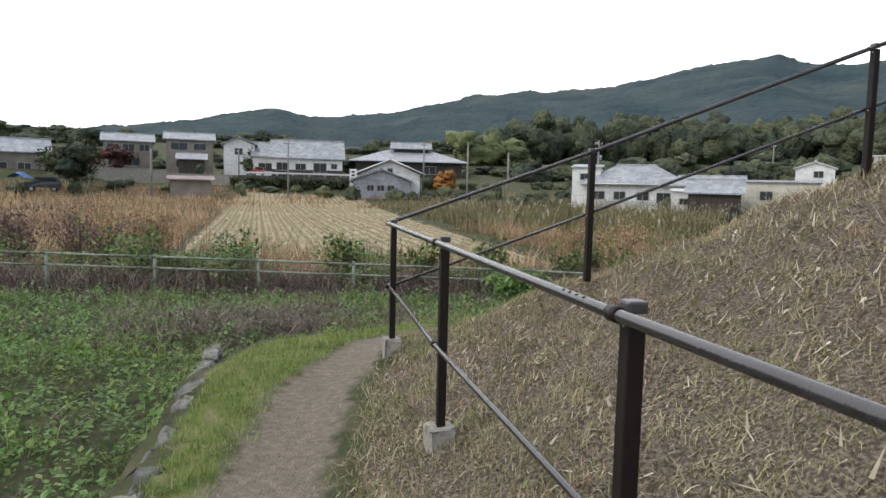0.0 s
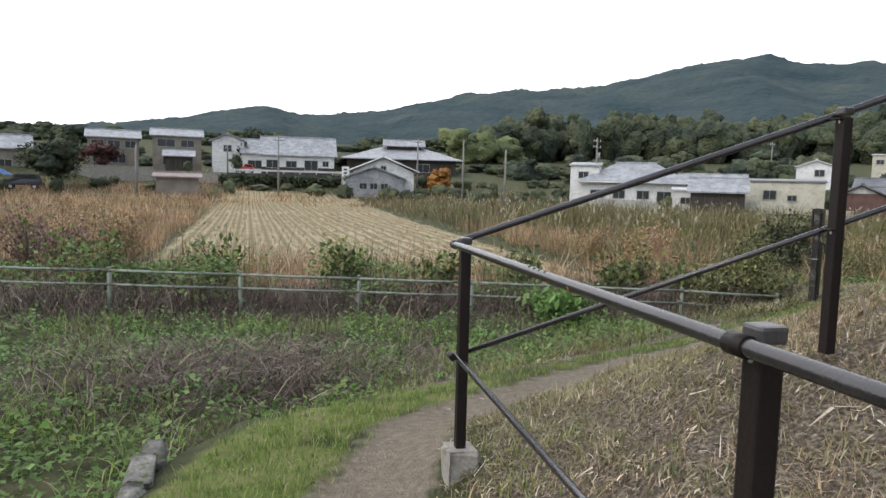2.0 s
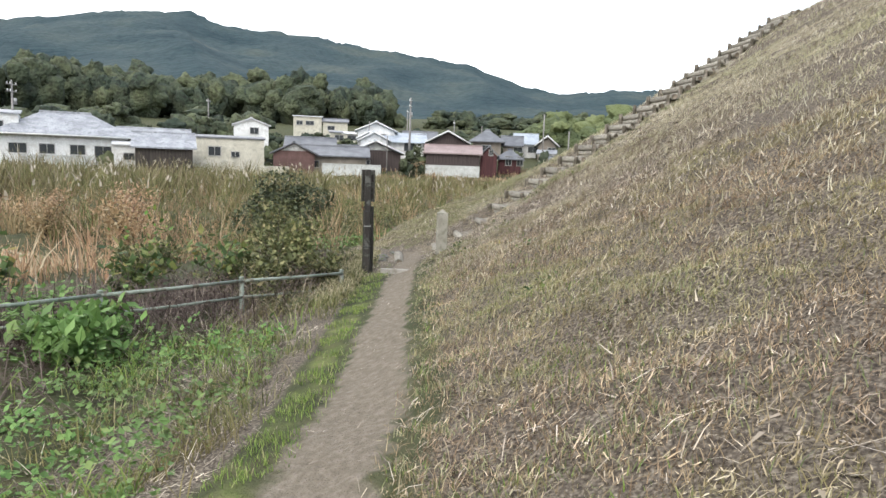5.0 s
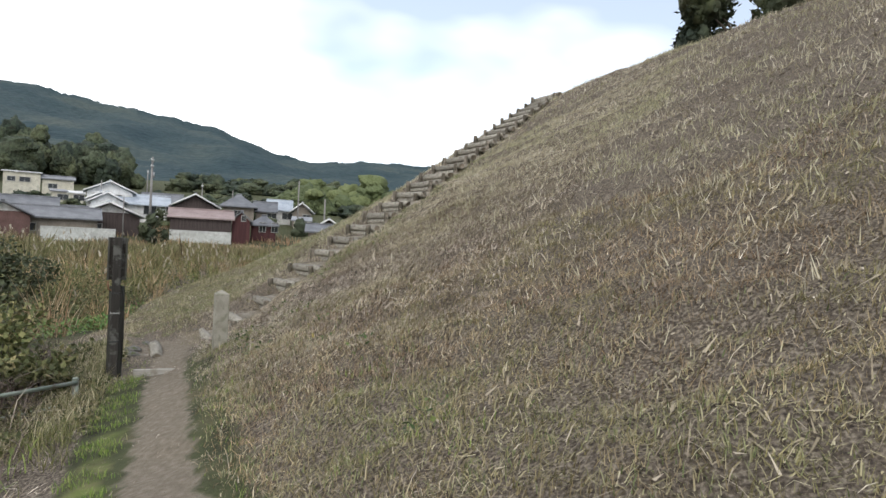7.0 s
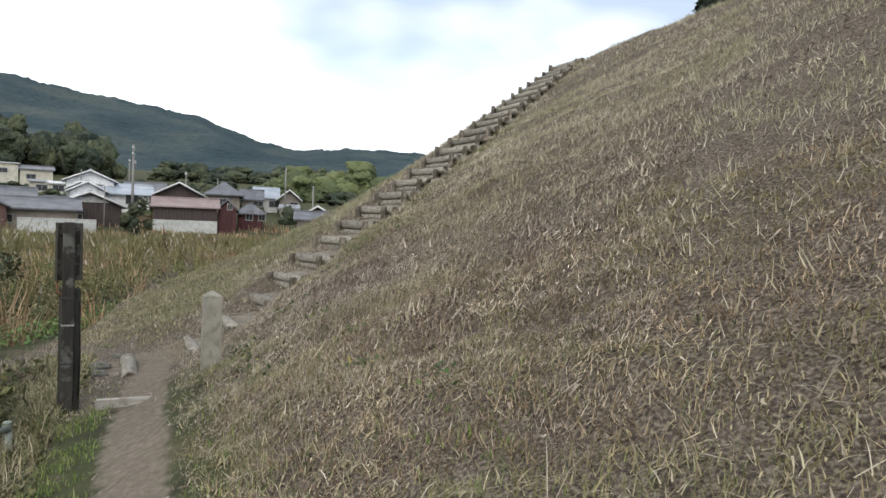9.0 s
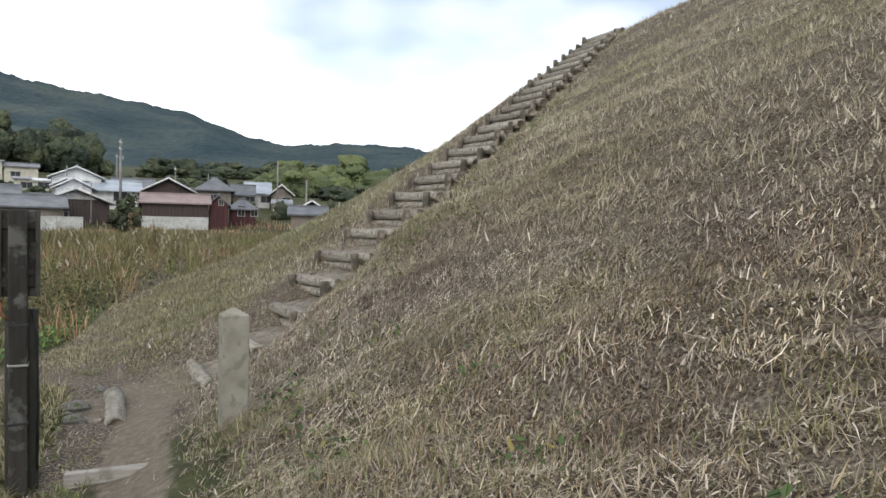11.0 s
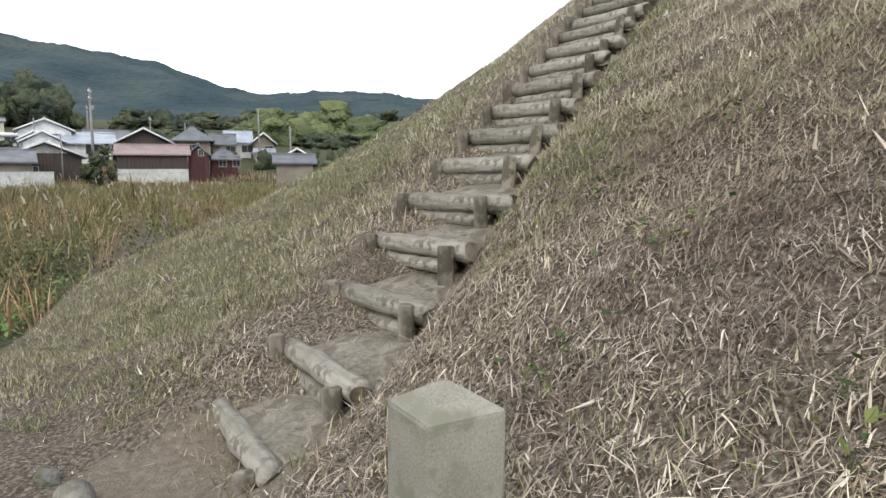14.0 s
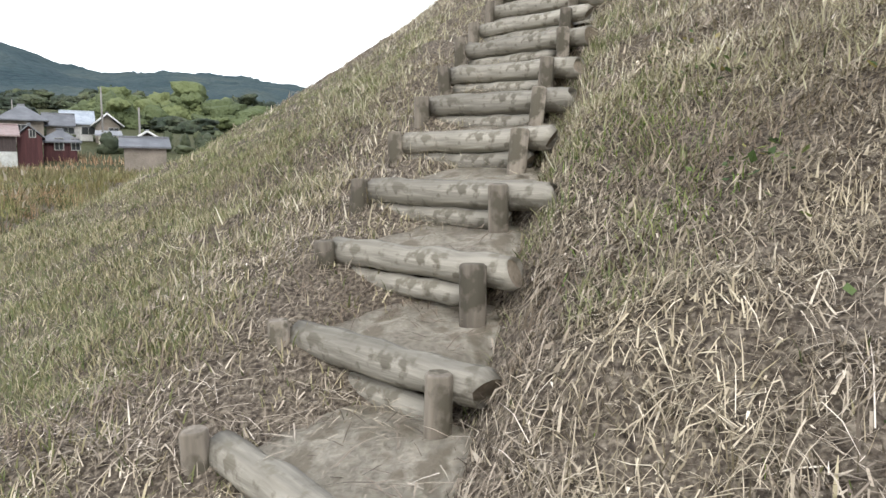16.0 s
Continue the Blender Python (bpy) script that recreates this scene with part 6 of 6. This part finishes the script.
house("villa_annex", (16.6, 87.4), (20.0, 86.4), -0.4, 4.9, 0.5, 5, WHITE, TILE, "white annex with a flat roof", "shed", ((1.6, 3.8, 1.2, 0.8),), 0.2)
house("villa_garage", (26.6, 79.0), (29.4, 77.9), -0.6, 2.3, 0.4, 4, WHITE, TINR, "low white outbuilding with tin roof", "shed", ((1.4, 1.2, 1.0, 0.7),), 0.2)
house("dark_barn", (26.4, 73.1), (31.2, 71.0), -0.6, 2.2, 1.4, 6, DARKW, TILE, "dark board barn with a grey roof", "gable", (), 0.4)
house("cream_store", (33.6, 77.8), (41.0, 73.8), -0.4, 3.3, 0.35, 6, CREAM, DTILE, "cream storehouse with a flat roof", "shed", ((3.1, 1.9, 1.3, 1.0), (5.3, 1.6, 0.9, 0.6)), 0.15)
house("white_house", (50.3, 97.3), (54.6, 94.9), 1.8, 3.7, 0.9, 6, WHITE, TINR, "small white two-storey house with a bright roof", "end", ((2.9, 2.9, 1.2, 0.9),), 0.3)
house("cream_house", (76.9, 121.9), (81.4, 118.7), 5.6, 3.4, 0.4, 6, CREAM, TINR, "pale cream house on the hillside", "shed", ((1.2, 2.2, 1.2, 0.8), (3.2, 2.2, 1.6, 0.8)), 0.3)
house("cream_house", (81.6, 118.5), (85.5, 115.6), 5.6, 2.6, 0.6, 5, CREAM, DTILE, "low cream house on the hillside", "gable", ((1.6, 1.4, 1.4, 0.8),), 0.3)
house("red_brick_store", (41.8, 73.2), (45.6, 70.6), -1.0, 2.5, 1.2, 6, REDW, DTILE, "red-brown store with a white gable", "end", (), 0.4, None, 0, 0, None, WHITE)
house("long_roof_store", (45.9, 74.6), (52.4, 69.6), -0.8, 2.2, 1.1, 6, TANW, DTILE, "low store with a dark tiled roof", "gable", ((2, 1.2, 1.2, 0.8),), 0.5)
house("tiled_house", (50.6, 83.8), (55.4, 80.2), 0.2, 2.3, 1.2, 5, TANW, DTILE, "low house with a dark tiled roof", "gable", ((2.4, 1.3, 1.4, 0.8),), 0.5)
house("tiled_house", (30.6, 88.4), (37.6, 85.2), -0.1, 2.9, 1.0, 6, TANW, TILE, "long low house with a grey tiled roof", "gable", ((2, 1.6, 1.4, 0.8), (5, 1.6, 1.4, 0.8)), 0.4)

house("blue_roof_house", (54.3, 75.0), (59.3, 71.0), -0.79, 2.71, 1.54, 8, BROWNW, BLUER, "brown-walled house with a pale blue gabled roof", "end", ((2.0, 1.4, 1.0, 0.9),), 0.6, None, 0, 0, WOODTRIM, WHITE)
house("blue_roof_house", (62.1, 82.9), (64.2, 81.2), 1.01, 3.05, 0.93, 6, WHITE, BLUER, "pale house with a blue-grey gabled roof", "end", ((2.6, 2.6, 1.0, 0.8),), 0.5, None, 0, 0, WOODTRIM)
house("blue_roof_house", (67.0, 84.0), (71.8, 79.6), 0.62, 3.2, 1.35, 9, WHITE, BLUER, "long white house under a pale blue-grey roof", "gable", ((4.4, 2.6, 1.6, 1.3), (7.6, 2.6, 1.6, 1.0)), 0.6)
house("blue_roof_house", (60.6, 80.8), (63.6, 78.4), 0.8, 2.9, 1.2, 6, WHITE, BLUER, "white house with a pale gabled roof between others", "end", ((1.9, 2.1, 1.0, 0.8),), 0.5, None, 0, 0, WOODTRIM)
house("blue_roof_house", (66.2, 88.4), (70.6, 84.8), 2.0, 3.4, 1.4, 7, WHITE, BLUER, "white two-storey house with a pale gabled roof", "end", ((1.6, 2.6, 1.0, 0.9), (3.8, 2.6, 1.0, 0.9)), 0.5, None, 0, 0, WOODTRIM)
house("tiled_house", (71.5, 83.5), (74.8, 80.2), 2.2, 2.2, 1.2, 6, TANW, DTILE, "low house with a dark tiled roof", "gable", ((2.2, 1.3, 1.4, 0.8),), 0.5)
house("brown_barn", (58.8, 65.8), (63.3, 60.9), -1.11, 3.36, 0.90, 5, BROWNW, ROSER, "brown sheet-clad barn over a cream base", "gable", (), 0.35, PALEW, 1.9)
house("red_barn", (64.1, 61.5), (65.4, 59.9), -0.38, 2.50, 1.11, 6, REDB, DTILE, "dark red board barn with a white vent", "end", ((1.3, 2.9, 0.5, 0.7),), 0.3)
house("gable_house", (68.2, 74.8), (71.9, 70.9), 1.00, 2.79, 1.66, 8, BROWNW, DTILE, "dark brown house with a pale-edged gable", "end", (), 0.6, None, 0, 0, WOODTRIM)
house("grey_house", (78.4, 75.5), (81.2, 72.2), 1.98, 2.47, 1.79, 7, TANW, DTILE, "grey house with a dark pyramid roof", "hip", ((2, 1.5, 1.4, 0.9),), 0.6)
house("red_annex", (69.4, 63.0), (71.2, 60.6), -0.28, 2.10, 1.17, 4, REDB, DTILE, "dark red annex with a grey hipped roof", "hip", ((1.4, 1.9, 0.8, 1.2), (2.9, 1.9, 0.8, 1.2)), 0.5)
house("blue_house", (88.8, 75.5), (90.9, 72.7), 2.45, 2.02, 1.69, 7, WHITE, BLUER, "white house with a blue roof", "gable", ((3, 1.2, 1.6, 1.0),), 0.4)
house("tiled_house", (84.5, 74.5), (86.2, 72.3), 2.18, 1.84, 1.48, 5, TANW, DTILE, "low house with a dark tiled roof", "gable", ((2.4, 1.3, 1.4, 0.8),), 0.5)
house("far_house", (88.6, 70.7), (90.3, 68.3), 2.21, 1.97, 1.58, 6, TANW, DTILE, "small grey house beyond the barn", "end", ((2.2, 1.4, 1.2, 0.8),), 0.5, None, 0, 0, WOODTRIM)
house("far_house", (83.9, 67.0), (85.2, 65.1), 1.53, 1.30, 0.63, 4, CREAM, TILE, "low cream lean-to of the grey house", "shed", (), 0.4)
house("low_store", (62.0, 49.3), (63.9, 46.4), 0.11, 1.24, 0.77, 5, TANW, DTILE, "low store with a grey ribbed roof", "gable", (), 0.4)
house("low_store", (71.1, 53.8), (72.2, 52.1), 0.91, 1.27, 0.78, 5, DARKW, DTILE, "small dark store with a gabled roof", "end", (), 0.4, None, 0, 0, WOODTRIM)
house("cream_house", (73.8, 105.4), (75.4, 104.3), 3.36, 2.18, 0.49, 5, CREAM, DTILE, "low cream house on the hillside", "shed", ((1.5, 1.4, 1.6, 0.9),), 0.3)
house("cream_house", (75.6, 104.1), (77.3, 102.8), 3.63, 1.80, 0.50, 5, CREAM, TINR, "pale cream house on the hillside", "shed", ((1.5, 1.2, 1.6, 0.9),), 0.3)
house("tiled_house", (55.1, 79.5), (57.5, 77.7), 0.25, 1.01, 1.58, 7, TANW, DTILE, "low house under a wide dark tiled roof", "gable", (), 0.5)


def garden_wall(L, Rr, z0, h, mat, label):
    ang, w = facing(L, Rr)
    g = thing("garden_wall", pose(L[0], L[1], z0, 0, 0, ang), label, "wall")
    n = max(1, round(w / 2.4))
    for i in range(n):
        bm = bmesh.new()
        box(bm, (w * (i + 0.5) / n, 0, h / 2 - 0.4), (w / n - 0.02, 0.16, h + 0.8), 0.02)
        part("panel", bm, mat, g)
        bm = bmesh.new()
        box(bm, (w * (i + 0.5) / n, 0, h + 0.05), (w / n - 0.02, 0.24, 0.09), 0.02)
        part("coping", bm, mat, g)


garden_wall((45.0, 68.3), (50.2, 64.3), -0.9, 1.4, PALEW, "white plastered garden wall with a coping")
garden_wall((-48.1, 93.3), (-39.3, 97.3), 0.7, 2.4, CONCRETE, "grey concrete retaining wall below the houses")
garden_wall((-39.2, 97.3), (-29.6, 98.2), 0.2, 2.4, CONCRETE, "grey concrete retaining wall below the road")
garden_wall((-29.4, 98.3), (-12.0, 100.6), 0.6, 2.0, DARKSTONE, "dark stone wall under the road")
garden_wall((34.6, 72.4), (41.5, 69.5), -0.9, 0.9, CREAM, "low cream wall before the storehouse")
garden_wall((19.0, 82.6), (25.0, 80.6), -0.7, 1.1, PALEW, "white wall before the cream house")

# hedge on the road bank
r = np.random.default_rng(81)
n = 9000
x = r.uniform(-30, -10, n)
y = 97.0 + 0.14 * (x + 29) + r.normal(0, 0.35, n)
P = np.stack([x, y, height(x, y) + r.uniform(0, 1, n) * 1.5], -1)
leaves("bank_hedge", P, r.uniform(0.2, 0.4, n), HEDGE, "dark overgrown bank below the road", "hedge", 0.7, 1.2, seed=82)
g = thing("guardrail", pose(-29, 98.1, 2.55, 0, 0, 7.5), "white road guardrail above the bank", "guardrail")
bm = bmesh.new()
box(bm, (9.5, 0.6, 0.55), (19.5, 0.07, 0.26), 0.03)
part("beam", bm, TINR, g)
for i in range(9):
    bm = tube(bmesh.new(), [(0.4 + i * 2.3, 0.66, -0.9), (0.4 + i * 2.3, 0.66, 0.65)], 0.06, 8)
    part("post", bm, TINR, g)


def utility_pole(x, y, top, arms, label="concrete utility pole with crossarms", r=0.14):
    z = ground_z(x, y)
    p = thing("utility_pole", pose(x, y, z), label, "utility pole", "poles of the village")
    h = top - z
    part("pole", tube(bmesh.new(), [(0, 0, -0.4), (0, 0, h * 0.5), (0, 0, h)], [r, r * 0.85, r * 0.65], 10), POLEC, p)
    for i in range(arms):
        bm = bmesh.new()
        box(bm, (0, 0, h - 0.5 - 0.75 * i), (1.5, 0.09, 0.09), 0.01, 35)
        a = part("crossarm", bm, POLEC, p)
        for s in (-0.6, -0.2, 0.6):
            part("insulator", tube(bmesh.new(), [(s * 0.82, s * 0.57, h - 0.45 - 0.75 * i), (s * 0.82, s * 0.57, h - 0.25 - 0.75 * i)], 0.05, 8), WOODTRIM, a)
    if arms > 1:
        part("transformer", tube(bmesh.new(), [(0.28, 0.1, h - 2.6), (0.28, 0.1, h - 1.9)], 0.2, 10), STEEL, p, "grey transformer can")
    return p


utility_pole(-35.3, 82.7, 5.4, 0, "slim grey concrete pole standing alone", 0.17)
utility_pole(-20.3, 89.7, 7.3, 1)
utility_pole(-30.0, 100.5, 6.6, 1)
utility_pole(-2.95, 105, 8.5, 1)
utility_pole(3.25, 89.9, 7.5, 0, "slim grey concrete pole standing alone")
utility_pole(7.6, 79.6, 5.8, 0, "slim grey concrete pole standing alone")
utility_pole(20.6, 90.8, 8.3, 2)
utility_pole(64.1, 74.5, 9.7, 2, "tall concrete utility pole with crossarms", 0.17)
utility_pole(85.8, 67.7, 8.9, 0, "slim grey concrete pole standing alone")
utility_pole(75.5, 56.2, 5.7, 0, "slim grey concrete pole standing alone")
utility_pole(56.6, 70.6, 4.2, 0, "slim metal lamp pole", 0.08)
utility_pole(80.8, 75.9, 6.9, 0, "slim grey concrete pole standing alone", 0.1)
utility_pole(75.0, 76.4, 7.4, 1, "slim grey concrete pole among the roofs", 0.1)
utility_pole(65.7, 85.1, 6.8, 0, "slim grey concrete pole standing alone", 0.1)
utility_pole(57.0, 118.0, 10.5, 1)
utility_pole(92.0, 105.0, 11.0, 1)


def car(x, y, z, ang, paint, label, length=3.6, hgt=1.55):
    c = thing("parked_car", pose(x, y, z, 0, 0, ang), label, "car")
    bm = bmesh.new()
    prof = [(-0.5, 0.28), (-0.5, 0.62), (-0.30, 0.66), (-0.20, 1.0), (0.36, 1.0), (0.48, 0.66), (0.5, 0.55), (0.5, 0.28)]
    w = 0.75
    a = [bm.verts.new((px * length, -w * (0.86 if pz > 0.8 else 1), pz * hgt)) for px, pz in prof]
    b = [bm.verts.new((px * length, w * (0.86 if pz > 0.8 else 1), pz * hgt)) for px, pz in prof]
    bm.faces.new(a[::-1]), bm.faces.new(b)
    for i in range(len(prof)):
        j = (i + 1) % len(prof)
        bm.faces.new((a[i], a[j], b[j], b[i]))
    bmesh.ops.recalc_face_normals(bm, faces=bm.faces[:])
    bmesh.ops.bevel(bm, geom=bm.edges[:], offset=0.06, segments=2, affect="EDGES")
    part("body", bm, paint, c)
    for s in (-1, 1):
        bm = bmesh.new()
        v = [bm.verts.new((px * length, s * (w * 0.95 + 0.005), pz * hgt)) for px, pz in ((-0.24, 0.68), (-0.17, 0.93), (0.33, 0.93), (0.42, 0.68))]
        f = bm.faces.new(v)
        bmesh.ops.solidify(bm, geom=[f], thickness=0.03)
        part("side_window", bm, GLASS, c, "dark side glass")
        for px in (-0.31, 0.31):
            wl_ = part("wheel", tube(bmesh.new(), [(px * length, s * (w - 0.2), 0.3), (px * length, s * (w + 0.01), 0.3)], 0.3, 16), RUBBER, c)
            part("rim", tube(bmesh.new(), [(px * length, s * (w - 0.02), 0.3), (px * length, s * (w + 0.025), 0.3)], 0.18, 12), STEEL, wl_)


car(-45.4, 77.6, 0.0, 25, BLACKP, "black boxy minivan parked at the field's edge", 3.6, 1.7)
car(-28.2, 104.2, 2.75, 12, REDP, "small red car parked before a house", 1.9, 1.3)
tarp = raw("blue_tarp", *(lambda g: (np.stack([g[0].ravel(), g[1].ravel(), 1.55 + 0.75 * np.sin(np.pi * (g[0].ravel() + 53.8) / 2.2) * (0.8 + 0.2 * np.sin(g[1].ravel() * 4))], -1), np.array([[i * 9 + j, i * 9 + j + 1, (i + 1) * 9 + j + 1, (i + 1) * 9 + j] for i in range(6) for j in range(8)])))(np.meshgrid(np.linspace(-53.8, -51.6, 9), np.linspace(84.2, 86, 7))), TARPB, True)
tagged(tarp, "blue tarpaulin thrown over a heap", "tarpaulin")

board = thing("notice_board", pose(-12.2, 93.0, 0.2, 0, 0, 4), "tall white roadside board with dark lettering", "sign board")
bm = bmesh.new()
box(bm, (0, 0, 2.45), (0.95, 0.12, 2.3), 0.02)
part("panel", bm, WHITE, board)
for i, zz in enumerate((3.2, 2.75, 2.3, 1.85)):
    bm = bmesh.new()
    box(bm, (0, -0.075, zz), (0.42, 0.03, 0.26), 0.01)
    part("lettering", bm, INK, board, "dark unreadable character")
for s in (-0.35, 0.35):
    part("leg", tube(bmesh.new(), [(s, 0.1, -0.5), (s, 0.1, 1.5)], 0.05, 8), STEEL, board)
